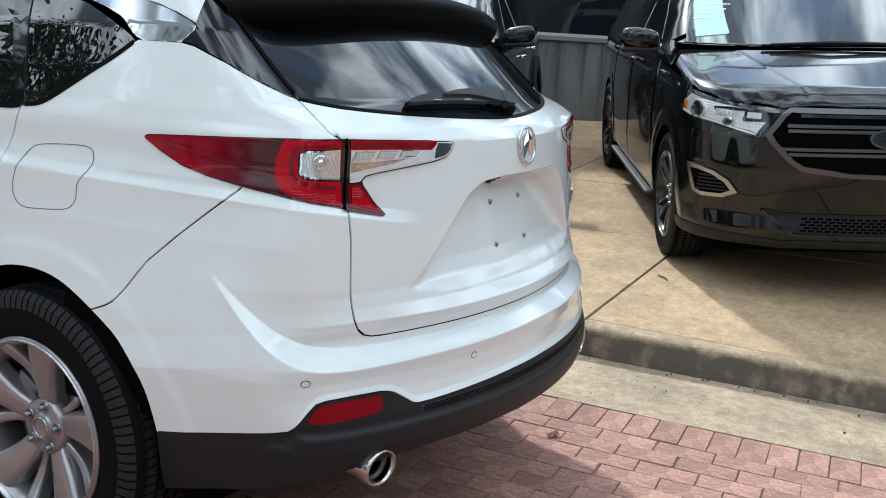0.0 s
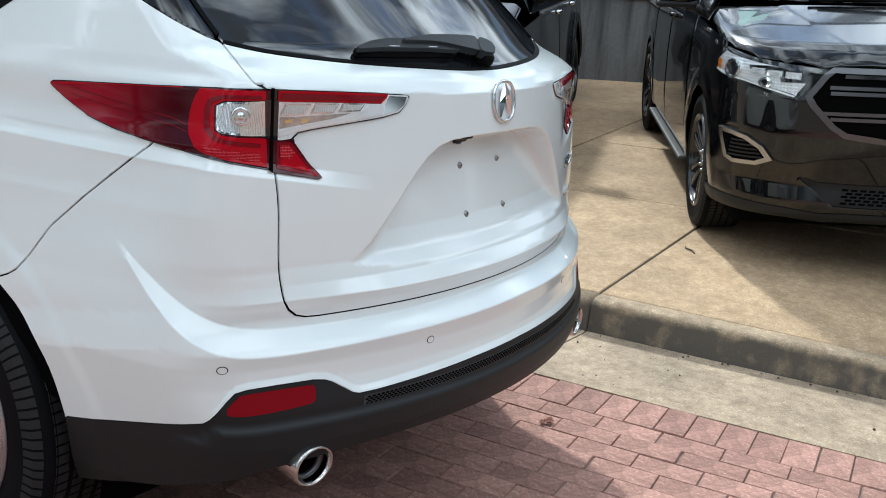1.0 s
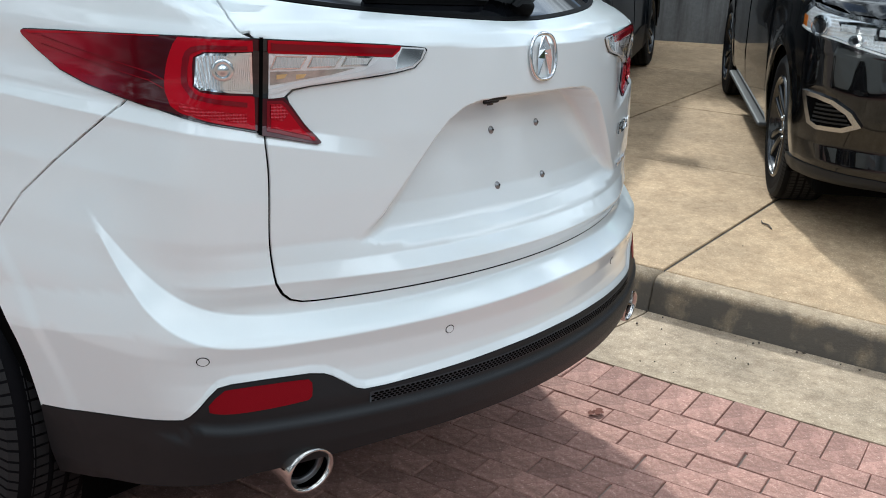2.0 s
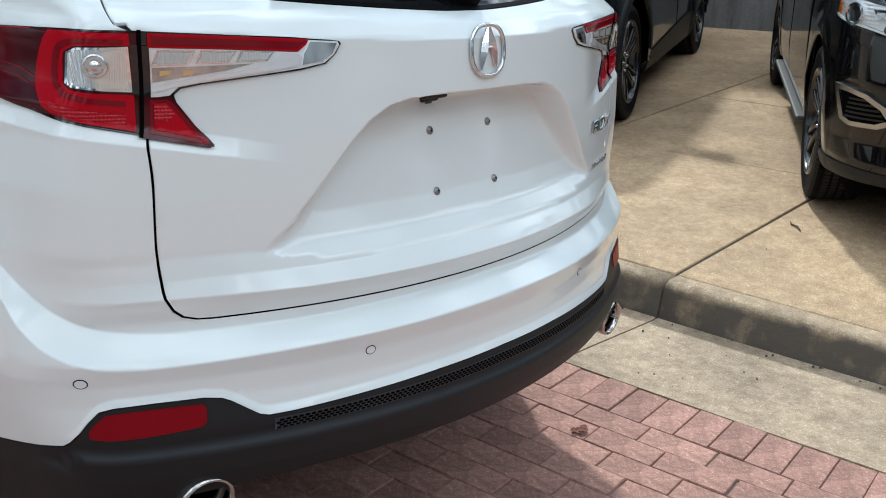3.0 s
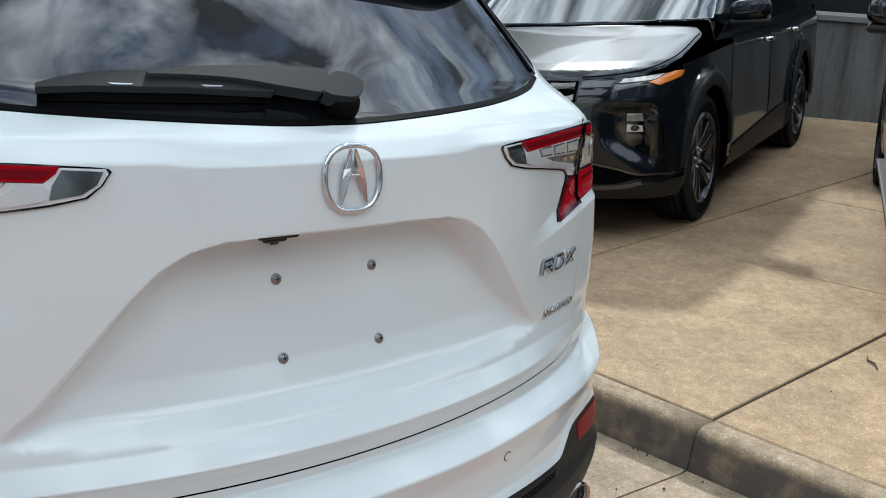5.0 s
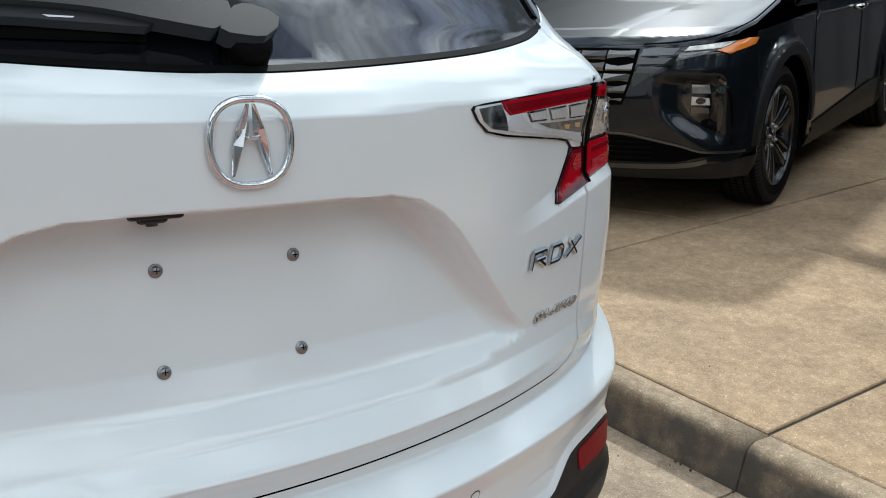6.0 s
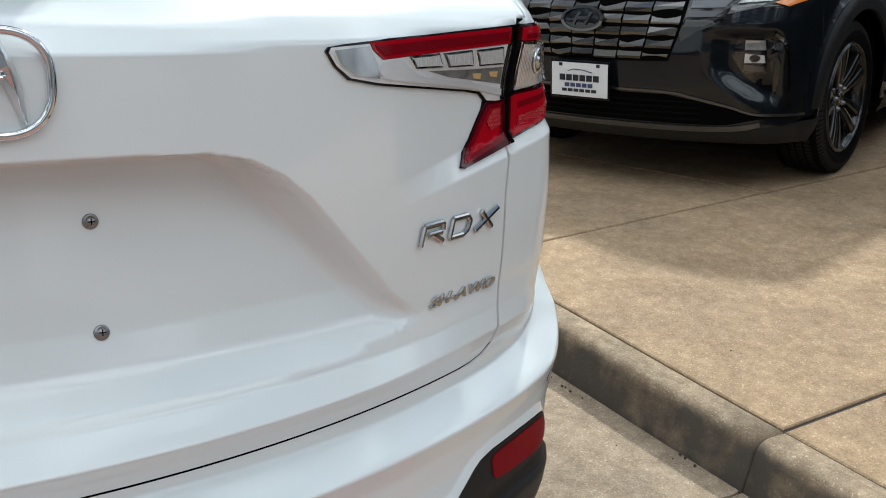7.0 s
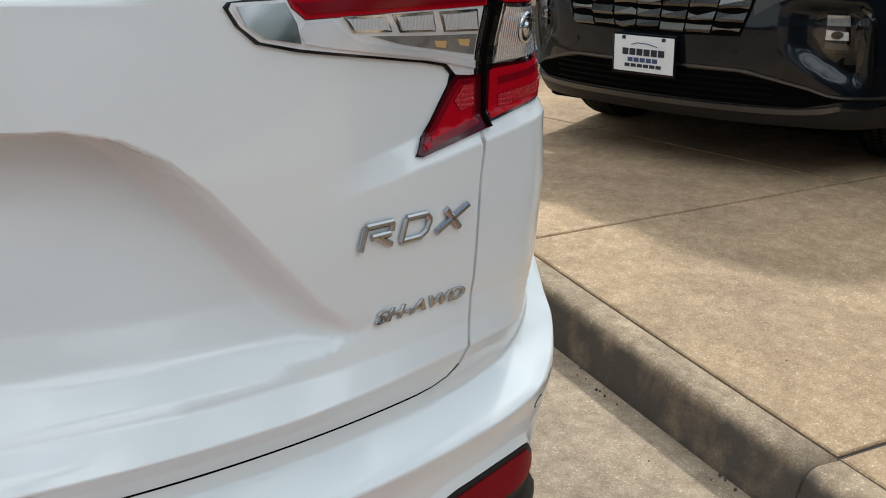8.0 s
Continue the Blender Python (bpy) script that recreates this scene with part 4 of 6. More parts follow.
# reflectors, sensors, vent strip, fuel flap
for sign in (1, -1):
    way = (lambda o: list(o)) if sign == 1 else mirror
    skin("reflector", way(bend([(-.684, .549), (-.677, .575), (-.664, .5895), (-.60, .5925), (-.546, .5915), (-.541, .585), (-.541, .560), (-.546, .554), (-.62, .5475)], True)), RED_MATT, white_car, WS, WN, lift=.002, res=.012)
    for u, z in ((-.693, .645), (-.291, .636)):
        ring = [(u * sign + .0076 * math.cos(a), z + .0076 * math.sin(a)) for a in np.linspace(0, 2 * math.pi, 24, endpoint=False)]
        s = skin("parking_sensor", ring, PAINT, white_car, WS, WN, lift=.0012, res=.01)
        ribbon("sensor_gap", [(u * sign + .0083 * math.cos(a), z + .0083 * math.sin(a)) for a in np.linspace(0, 2 * math.pi, 32, endpoint=False)], .0016, RUBBER, s, WS, WN, .0006, closed=True)
FUEL = [(-1.384, 1.112), (-1.30, 1.121), (-1.229, 1.123), (-1.206, 1.113), (-1.200, 1.095), (-1.210, 1.065), (-1.232, 1.032), (-1.233, 1.000), (-1.247, .977), (-1.275, .966), (-1.36, .957), (-1.41, .957), (-1.440, .975), (-1.450, 1.010), (-1.430, 1.075), (-1.410, 1.10)]
ribbon("fuel_flap_gap", bend(FUEL, True), .0020, SHUT, white_car, WS, WN, .0008, closed=True)
def strip_cells(u0, z0, dx, dz, rows_, w, h, up, mat, name):
    """Rows of staggered six-sided cells on the top of the cladding."""
    bm = bmesh.new()
    for r in range(rows_):
        for c in range(int(2 * -u0 / dx)):
            u = u0 + (c + .5 * (r % 2)) * dx
            z = z0 + dz * r + float(np.interp(abs(u), (0, .45), (.004, -.003)))
            q = WS([u - w, u - w * .5, u + w * .5, u + w, u + w * .5, u - w * .5], [z, z + h, z + h, z, z - h, z - h])
            q = q + WN(q) * up
            bm.faces.new([bm.verts.new(v) for v in q])
    tagged(part(name, bm, mat, white_car), kind="stuff")


pad = [(u, z + float(np.interp(abs(u), (0, .45), (.004, -.003)))) for u, z in fair([(-.447, .528), (.447, .528), (.447, .5505), (-.447, .5505)], step=.02)]
skin("vent_strip", pad, VENT, white_car, WS, WN, lift=.0012, res=.012)
strip_cells(-.442, .5320, .0096, .0048, 4, .0042, .0020, .0020, VOID, "vent_mesh")

# emblem, badges, plate screws, camera
def loop_bar(bm, pts, r, flat=.7):
    """A closed round bar in a plane."""
    n, rings = len(pts), []
    for i, p in enumerate(pts):
        p, d = Vector(p), (Vector(pts[(i + 1) % n]) - Vector(pts[i - 1])).normalized()
        s = d.cross(Vector((0, 0, 1)))
        rings.append([bm.verts.new(p + r * math.cos(2 * math.pi * k / 8) * s + Vector((0, 0, flat * r * math.sin(2 * math.pi * k / 8)))) for k in range(8)])
    for i in range(n):
        a, b = rings[i], rings[(i + 1) % n]
        for k in range(8):
            bm.faces.new((a[k], a[(k + 1) % 8], b[(k + 1) % 8], b[k]))
    return bm


emblem_at = on_gate(.001, 1.1515, .004)
ring = []
for a in np.linspace(0, 2 * math.pi, 72, endpoint=False):
    c, s = math.cos(a), math.sin(a)
    ring.append((.0490 * math.copysign(abs(c) ** .80, c) * (1 + .03 * s), .0480 * math.copysign(abs(s) ** .82, s), 0))
emblem = part("emblem", placed(loop_bar(bmesh.new(), ring, .0044, 1.0), emblem_at), EMBLEM, tailgate, "chrome emblem", True)
for s in (1, -1):
    bm = bmesh.new()
    rows = [((.0016, .043, .001), (.0034, .043, .006), (.0058, .043, .001)), ((.0024, .012, .001), (.0110, .016, .012), (.0180, .014, .001)), ((.0070, .000, .001), (.0150, -.004, .012), (.0225, -.002, .001)), ((.0205, -.037, .001), (.0225, -.037, .004), (.0250, -.038, .001))]
    vs = [[bm.verts.new((x * s, y, z)) for x, y, z in r] for r in rows]
    for a, b in zip(vs, vs[1:]):
        for k in range(2):
            bm.faces.new((a[k], a[k + 1], b[k + 1], b[k]))
    part("emblem_blade", placed(bm, emblem_at), EMBLEM, tailgate)
bm = box(bmesh.new(), (-.008, .003, .001), (.008, .0075, .008), .002)
part("emblem_bar", placed(bm, emblem_at), EMBLEM, tailgate)


def bar(bm, a, b, w, h):
    """A flat bar from a to b with a chamfered top."""
    a, b = Vector((*a, 0)), Vector((*b, 0))
    s = Vector((-(b - a).y, (b - a).x, 0)).normalized() * w / 2
    lowv = [bm.verts.new(p) for p in (a + s, a - s, b - s, b + s)]
    mid = [bm.verts.new(p + Vector((0, 0, h * .6))) for p in (a + s, a - s, b - s, b + s)]
    topv = [bm.verts.new(p + Vector((0, 0, h))) for p in (a + s * .45, a - s * .45, b - s * .45, b + s * .45)]
    for r, q in ((lowv, mid), (mid, topv)):
        for k in range(4):
            bm.faces.new((r[k], r[(k + 1) % 4], q[(k + 1) % 4], q[k]))
    bm.faces.new(topv)
    return bm



badge_at = on_gate(.523, .936, .001)
SL = .30  # slant of the badge's strokes


def stroke_badge(strokes, w, h):
    bm = bmesh.new()
    for a, b in strokes:
        bar(bm, (a[0] + SL * a[1], a[1]), (b[0] + SL * b[1], b[1]), w, h)
    return placed(bm, badge_at)


B = .0125
part("model_badge", stroke_badge([((-.079, -B), (-.079, B)), ((-.079, B), (-.042, B)), ((-.042, B), (-.040, .003)), ((-.042, 0), (-.068, 0)), ((-.060, 0), (-.036, -B))], .0074, .0045), BADGE, tailgate, "chrome model badge")
part("model_badge", stroke_badge([((-.022, -B), (-.022, B)), ((-.022, B), (.008, B)), ((.008, B), (.016, .005)), ((.016, .005), (.014, -.007)), ((.014, -.007), (.006, -B)), ((.006, -B), (-.022, -B))], .0074, .0045), BADGE, tailgate)
part("model_badge", stroke_badge([((.031, -B), (.074, B)), ((.038, B), (.068, -B))], .0080, .0045), BADGE, tailgate)
words = bpy.data.curves.new("drive_badge", "FONT")
words.body, words.size, words.extrude, words.bevel_depth, words.shear, words.space_character = "SH-AWD", .026, .0012, .0006, .25, 1.06
words.align_x, words.align_y = "CENTER", "CENTER"
holder = bpy.data.objects.new("drive_badge", words)
scene.collection.objects.link(holder)
bpy.context.view_layer.update()
lettering = bpy.data.meshes.new_from_object(holder.evaluated_get(bpy.context.evaluated_depsgraph_get()))
bpy.data.objects.remove(holder)
lettering.transform(on_gate(.531, .8385, .002) @ Matrix.Diagonal((1.30, .80, 1, 1)))
obj("drive_badge", lettering, BADGE, tailgate, "small chrome lettering")
for u, z in ((-.0905, .994), (.0905, .994), (-.0885, .878), (.0885, .878)):
    m = on_gate(u, z)
    bm = lathe(bmesh.new(), [(0.0, .0085), (.0015, .0085), (.0022, .0074), (.0022, .0062), (.0048, .0052), (.0058, .0035), (.0060, .0008)], 20, "z")
    bm.faces.new(sorted([v for v in bm.verts if abs(v.co.z - .0060) < 1e-6], key=lambda v: math.atan2(v.co.y, v.co.x)))
    s = part("plate_screw", placed(bm, m), STEEL, tailgate, "zinc cross-head screw", True)
    bm = bmesh.new()
    box(bm, (-.0036, -.0006, .0056), (.0036, .0006, .0064))
    box(bm, (-.0006, -.0036, .0056), (.0006, .0036, .00645))
    part("screw_slot", placed(bm, m), VOID, tailgate)
cam_at = on_gate(-.090, 1.0635, .001)
bm = box(bmesh.new(), (-.032, -.008, -.03), (.03, .012, .006), .004)
box(bm, (-.018, -.024, -.02), (.014, .004, .010), .005)
part("camera_housing", placed(bm, cam_at), TRIM, tailgate)
bm = lathe(bmesh.new(), [(.008, .0075), (.013, .0068), (.0135, .0045), (.0115, .001)], 20, "z")
part("camera_lens", placed(bm, cam_at @ Matrix.Translation((-.002, -.013, 0))), GLOSS, tailgate, "", True)

# wiper
WIPER = material("wiper_plastic", (.016, .017, .018), .42, bump=.08, scale=700, vary=.2, ior=1.30)
ARM = bend([(-.283, 1.2668), (-.212, 1.2742), (-.140, 1.2768), (-.054, 1.2766), (.010, 1.2748)]) + [(.0208, 1.2725), (.0195, 1.2600), (.008, 1.2500), (-.0136, 1.2436)] + bend([(-.020, 1.2440), (-.078, 1.2514), (-.150, 1.2604), (-.2245, 1.2636), (-.281, 1.2636)])
wiper = skin("wiper_arm", fair(ARM, step=.008), WIPER, white_car, WS, WN, lift=.034, res=.010, thick=.020, label="black rear wiper arm")
COVER = bend([(-.4243, 1.2526), (-.395, 1.2612), (-.361, 1.2678), (-.284, 1.2722), (-.1715, 1.2626), (-.080, 1.2530)]) + [(-.0923, 1.2476), (-.228, 1.2520), (-.359, 1.2515), (-.4225, 1.2480)]
cover = skin("blade_cover", fair(COVER, step=.008), WIPER, wiper, WS, WN, lift=.027, res=.010, thick=.012)
for u in (-.335, -.205):
    skin("cover_slot", fair([(u, 1.2552), (u + .034, 1.2548), (u + .032, 1.2536), (u + .006, 1.2534)], step=.008), SATIN, cover, WS, WN, lift=.0276, res=.01, thick=.002)
skin("wiper_blade", fair([(-.4215, 1.2590), (-.086, 1.2585), (-.088, 1.2490), (-.4215, 1.2500)], step=.010), RUBBER, wiper, WS, WN, lift=.013, res=.012, thick=.012)
CAP = bend([(-.006, 1.2430), (.0245, 1.2668), (.050, 1.2692), (.072, 1.2640), (.0815, 1.2560), (.072, 1.2455), (.050, 1.2362), (.020, 1.2370)], True)
skin("wiper_cap", CAP, WIPER, wiper, WS, WN, lift=.036, res=.010, thick=.024)
part("wiper_pivot", placed(lathe(bmesh.new(), [(-.004, .030), (.010, .030), (.022, .026), (.026, .001)], 32, "z"), on_gate(.040, 1.2450, 0)), RUBBER, wiper, "", True)

# exhaust tips
for s in (-1, 1):
    m = Matrix.Translation((s * .637, -.515, .412)) @ Matrix.Rotation(radians(s * 9), 4, "Z") @ Matrix.Rotation(radians(4), 4, "X") @ Matrix.Diagonal((1.13, 1, 1.0, 1))
    bm = lathe(bmesh.new(), [(.22, .043), (.04, .046), (.008, .046), (0, .0435), (.002, .040), (.012, .0375), (.12, .036), (.20, .034)], 40, "y")
    tip = part("exhaust_tip", placed(bm, m), EXHAUST, white_car, "oval polished exhaust tip", True)
    bm = lathe(bmesh.new(), [(.035, .0375), (.035, .030), (.045, .0285), (.15, .028), (.16, .001)], 32, "y")
    part("exhaust_pipe", placed(bm, m), VOID, tip)
    bm = lathe(bmesh.new(), [(.028, .0375), (.026, .034), (.030, .031), (.036, .030)], 32, "y")
    part("inner_ring", placed(bm, m), GRAPHITE, tip, "", True)


def arch_liner(side, x0, x1, r, y, z, parent):
    """The dark upper half of a wheel housing."""
    verts, faces = [], []
    for k in range(73):
        c, q = math.cos(radians(-18 + 3 * k)), math.sin(radians(-18 + 3 * k))
        verts += [(side * x0, y + r * c, z + r * q), (side * x1, y + (r + .01) * c, z + (r + .01) * q), (side * x1, y, z)]
    for k in range(72):
        faces += [(3 * k, 3 * k + 1, 3 * k + 4, 3 * k + 3), (3 * k + 1, 3 * k + 2, 3 * k + 4)]
    pydata("wheel_arch_liner", verts, faces, VOID, parent)


# wheels
def wheel(at, r, width, rim_r, spokes, kind, spin=0.0, outward=-1, parent=None, style="plain"):
    """A tyre, rim, spokes, hub, nuts and brake disc. outward: the sign of x that the face looks to."""
    o = outward
    w = width / 2
    place = Matrix.Translation(at)
    n0 = [(-w * .9, rim_r + .004), (-w, rim_r + .03), (-w * 1.03, r - .055), (-w * .98, r - .022), (-w * .86, r - .006)]
    groove = []
    for k in range(5):
        c = -w * .62 + k * w * .31
        groove += [(c - w * .135, r), (c + w * .105, r), (c + w * .115, r - .008), (c + w * .165, r - .008)]
    prof = n0 + groove + [(w * .86, r - .006), (w * .98, r - .022), (w * 1.03, r - .055), (w, rim_r + .03), (w * .9, rim_r + .004)]
    bm = lathe(bmesh.new(), [(o * -p, q) for p, q in prof], 72)
    tyre = part("tyre", placed(bm, place), TYRE, parent, "", True)
    sv, sf = [], []
    for side in (-1, 1):
        for ring, n, half in ((.80, 96, .021), (.485, 96, .0135), (.16, 96, .0135)):
            for k in range(n):
                a = 2 * math.pi * k / n
                wide = math.pi * r / n * (.84 if k % 2 else .74)
                for dx, da, dr in ((-half, -1, 0), (half, -1, 0), (half, 1, 0), (-half, 1, 0)):
                    xx = side * (w * ring + dx)
                    rr = r + .0008 - (.0065 * max(0, abs(xx) / w - .80) / .06 if abs(xx) / w < .86 else .0065 + .016 * (abs(xx) / w - .86) / .12)
                    aa = a + da * wide / r
                    sv.append((at[0] + xx, at[1] - rr * math.sin(aa), at[2] + rr * math.cos(aa)))
                sf.append(tuple(range(len(sv) - 4, len(sv))))
    for side in (-1, 1):
        for k in range(96):
            for p0, p1 in (((.865, .0050), (.985, .0205)), ((.985, .0205), (1.035, .0480))):
                half = math.pi / 96 * (.84 if k % 2 else .70)
                for (xf, dr), da in ((p0, -1), (p1, -1), (p1, 1), (p0, 1)):
                    aa = 2 * math.pi * k / 96 + da * half
                    sv.append((at[0] + side * (w * xf + .001), at[1] - (r - dr) * math.sin(aa), at[2] + (r - dr) * math.cos(aa)))
                sf.append(tuple(range(len(sv) - 4, len(sv))))
    tagged(pydata("tread_block", sv, sf, TREAD, tyre), kind="stuff")
    f = o * w
    bm = lathe(bmesh.new(), [(f * .94, rim_r + .012), (f * 1.0, rim_r + .010), (f * 1.0, rim_r + .002), (f * .90, rim_r - .008), (f * .70, rim_r - .020), (-f * .8, rim_r - .03), (-f * .95, rim_r)], 72)
    rim = part("rim", placed(bm, place), kind, parent, "", True)
    for k in range(spokes):
        for wide in (True, False) if style == "blades" else (-1, 1):
            a = spin + 2 * math.pi * k / spokes
            if style == "blades":
                a += 0 if wide else math.pi / spokes
            rows = []
            for t in np.linspace(0, 1, 11):
                rad = .046 + (rim_r - .046) * t
                if style == "blades":
                    mid = (.010 if wide else -.014) * math.sin(math.pi * t)
                    wid = .026 + .030 * t ** 1.2 if wide else .010 + .013 * t ** 1.6
                    face = f * (.64 + .30 * t ** .8) - o * ((0 if wide else .026) * math.sin(math.pi * min(1, t * 1.1)) + .010 * (1 - t))
                    deep = .048
                else:
                    mid = wide * (.018 + .034 * t ** .9)
                    wid = .016 + (.012 if style == "twin" else .006) * t ** 1.2
                    face = f * (.66 + .27 * t ** .8) + o * .004 * math.sin(math.pi * t)
                    deep = .036
                arc = [(-1.12, deep), (-1.03, .016), (-.95, .006), (-.80, .0015), (-.40, 0), (0, .0), (.40, 0), (.80, .0015), (.95, .006), (1.03, .016), (1.12, deep)]
                rows.append([(face - o * dx, mid + wid * q, rad) for q, dx in arc])
            bm = bmesh.new()
            vs = [[bm.verts.new(Matrix.Rotation(a, 3, "X") @ Vector(p)) for p in row] for row in rows]
            for p, q in zip(vs, vs[1:]):
                for i in range(len(p) - 1):
                    bm.faces.new((p[i], p[i + 1], q[i + 1], q[i]))
            part("spoke", placed(bm, place), kind, rim, "", True)
            if style == "twin":
                bm = bmesh.new()
                vs = [[bm.verts.new(Matrix.Rotation(a, 3, "X") @ (Vector(row[i]) + Vector((o * .0015, 0, 0)))) for i in ((3, 9) if wide > 0 else (2, 8))] for row in rows[2:]]
                for p, q in zip(vs, vs[1:]):
                    bm.faces.new((p[0], p[1], q[1], q[0]))
                part("machined_face", placed(bm, place), SATIN, rim, "bright machined spoke face")
    bm = lathe(bmesh.new(), [(f * .93, rim_r + .006), (f * 1.03, rim_r + .005), (f * 1.035, rim_r + .001), (f * 1.0, rim_r - .003), (f * .90, rim_r - .006)], 72)
    part("rim_lip", placed(bm, place), SATIN if kind is ALLOY else kind, rim, "", True)
    bm = lathe(bmesh.new(), [(f * .40, .078), (f * .64, .075), (f * .67, .066), (f * .66, .040), (f * .70, .037), (f * .74, .033), (f * .72, .029), (f * .73, .001)], 32)
    part("hub_cap", placed(bm, place), kind, rim, "", True)
    bm = lathe(bmesh.new(), [(f * .735, .030), (f * .755, .0285), (f * .755, .0255), (f * .735, .024)], 32)
    part("cap_ring", placed(bm, place), SATIN, rim, "", True)
    for k in range(5):
        a = spin + 2 * math.pi * k / 5
        bm = lathe(bmesh.new(), [(f * .62, .016), (f * .70, .015), (f * .69, .0105), (f * .66, .010), (f * .68, .0085), (f * .78, .008), (f * .80, .005), (f * .80, .0005)], 12)
        part("wheel_nut", placed(bm, place @ Matrix.Translation((0, -.057 * math.sin(a), .057 * math.cos(a)))), STEEL, rim, "", True)
    bm = lathe(bmesh.new(), [(f * .22, .065), (f * .22, .160), (f * .10, .160), (f * .10, .065)], 40)
    part("brake_disc", placed(bm, place), DISC, parent, "", True)
    bm = box(bmesh.new(), (-.03, -.055, .085), (.03, .055, .172), .012)
    bm.transform(place @ Matrix.Translation((f * .2, 0, 0)) @ Matrix.Rotation(radians(-62), 4, "X"))
    part("brake_caliper", bm, DISC, parent)
    bm = lathe(bmesh.new(), [(-f * .9, .04), (-f * .9, rim_r - .03)], 32)
    part("wheel_back", placed(bm, place), VOID, parent)
    return tyre


for side in (-1, 1):
    wheel((side * .822, .372, .376), .376, .240, .240, 5, ALLOY, radians(8), side, white_car, "blades")
    wheel((side * .826, 3.122, .371), .371, .235, .243, 5, ALLOY, radians(10), side, white_car, "blades")
    arch_liner(side, .84, .55, .452, .372, .36, white_car)

# spoiler, roof, cabin and the front half
def sweep(name, rows, mat, parent, label="", closed=False, smooth=True):
    """A surface through rows of points."""
    n, m = len(rows), len(rows[0])
    faces = [(i * m + k, i * m + (k + 1) % m, (i + 1) * m + (k + 1) % m, (i + 1) * m + k) for i in range(n - 1) for k in range(m if closed else m - 1)]
    return pydata(name, [p for r in rows for p in r], faces, mat, parent, label, smooth)


rows = []
for t in np.linspace(-1, 1, 41):
    x = .655 * t
    e = 1 - abs(t) ** 14
    tail = -.215 + .09 * t * t + .10 * (1 - e)
    rows.append([(x, .30, 1.605 - .06 * t * t), (x, .10, 1.595 - .06 * t * t), (x, tail + .03, 1.545 - .055 * t * t), (x, tail, 1.525 - .055 * t * t), (x, tail + .006, 1.490 - .05 * t * t), (x, tail + .03, 1.442 - .034 * t * t - .008 * (1 - e)), (x, tail + .13, 1.420 - .024 * t * t), (x, tail + .34, 1.47 - .04 * t * t)])
sweep("spoiler", rows, SPOILER, white_car, "black roof spoiler", True)
rows = []
for y in np.linspace(.12, 3.0, 20):
    h = 1.632 - .014 * (y - .9) ** 2 - .30 * max(0, y - 2.0) ** 1.6
    wdt = .66 - .03 * max(0, y - 1.8)
    rows.append([(wdt * t, y, h - .055 * abs(t) ** 2.6) for t in np.linspace(-1, 1, 17)])
sweep("roof", rows, PAINT, white_car)
rows = []
for y in np.linspace(.9, 4.08, 34):
    f = (y - .9) / 3.18
    nose = math.sqrt(max(.02, 1 - max(0, (y - 3.2) / .92) ** 3))
    hw = .925 * (.62 + .38 * nose)
    top = 1.16 if y < 2.3 else 1.16 - .13 * ((y - 2.3) / 1.8) ** 1.4
    rows.append([(-hw * .2, y, .26), (-hw * .92, y, .28), (-hw, y, .5), (-hw * .99, y, .85), (-hw * .93, y, top - .06), (-hw * .80, y, top), (0, y, top + .05), (hw * .80, y, top), (hw * .93, y, top - .06), (hw * .99, y, .85), (hw, y, .5), (hw * .92, y, .28), (hw * .2, y, .26)])
sweep("front_body", rows[20:], PAINT, white_car)
pydata("front_fascia", rows[-1], [tuple(range(13))], TRIM, white_car)
rows = []
for y in np.linspace(1.0, 3.1, 12):
    hw = .84 - .03 * (y - 1.0)
    top = 1.55 if y < 2.0 else 1.55 - .42 * (y - 2.0)
    rows.append([(-hw, y, 1.12), (-hw * .80, y, top), (hw * .80, y, top), (hw, y, 1.12)])
sweep("cabin_glass", rows, PRIVACY, white_car, smooth=False)
bm = box(bmesh.new(), (-.72, -.30, .34), (.72, 3.8, .48), .02)
part("underbody", bm, VOID, white_car)

# ---- shells of the two parked cars: nose at y = 0, tail towards +y ----
def nose_body(p):
    """A car's shell from its nose profile, width and bonnet line; positive inside."""
    def f(x, y, z):
        x = np.abs(x)
        front = y - (np.interp(z, p["pz"], p["py"]) + p["a2"] * x ** 2 + p["a6"] * x ** 6)
        if p["pocket"]:
            low = np.interp(x, (.54, .60, .70, .80), (.60, .575, .49, .43))
            front = front - p["pocket"] * ramp(.54, .66, x) * ramp(.84, .785, x) * ramp(low - .05, low + .05, z) * ramp(.765, .70, z)
        side = np.interp(z, p["wz"], p["wx"]) - p["taper"] * np.maximum(p["from"] - y, 0) ** 2 - .02 * np.maximum(y - 3.0, 0) ** 2 - x
        k = p["k"]
        h = np.clip(.5 + .5 * (side - front) / k, 0, 1)
        g = side * (1 - h) + front * h - k * h * (1 - h)
        top = np.interp(y, p["hy"], p["hz"]) - .05 * x ** 2 - .25 * np.maximum(x - .62, 0) ** 2 - z
        dome = p["dome"][0] + p["dome"][1] * y - x
        top = top + .011 * ramp(-.022, .022, dome)
        top = np.where(z > p["cowl"], 9.0, top)
        r = np.hypot(y - p["axle"], z - p["r"])
        g = g + p["flare"] * ramp(p["arch"] + .115, p["arch"] + .060, r) * ramp(.5, .75, x)
        r = np.hypot(y - p["axle"] - p["base"], z - p["r"])
        g = g + p["flare"] * ramp(p["arch"] + .115, p["arch"] + .060, r)
        k = .03
        h = np.clip(.5 + .5 * (top - g) / k, 0, 1)
        return top * (1 - h) + g * h - k * h * (1 - h)
    return f


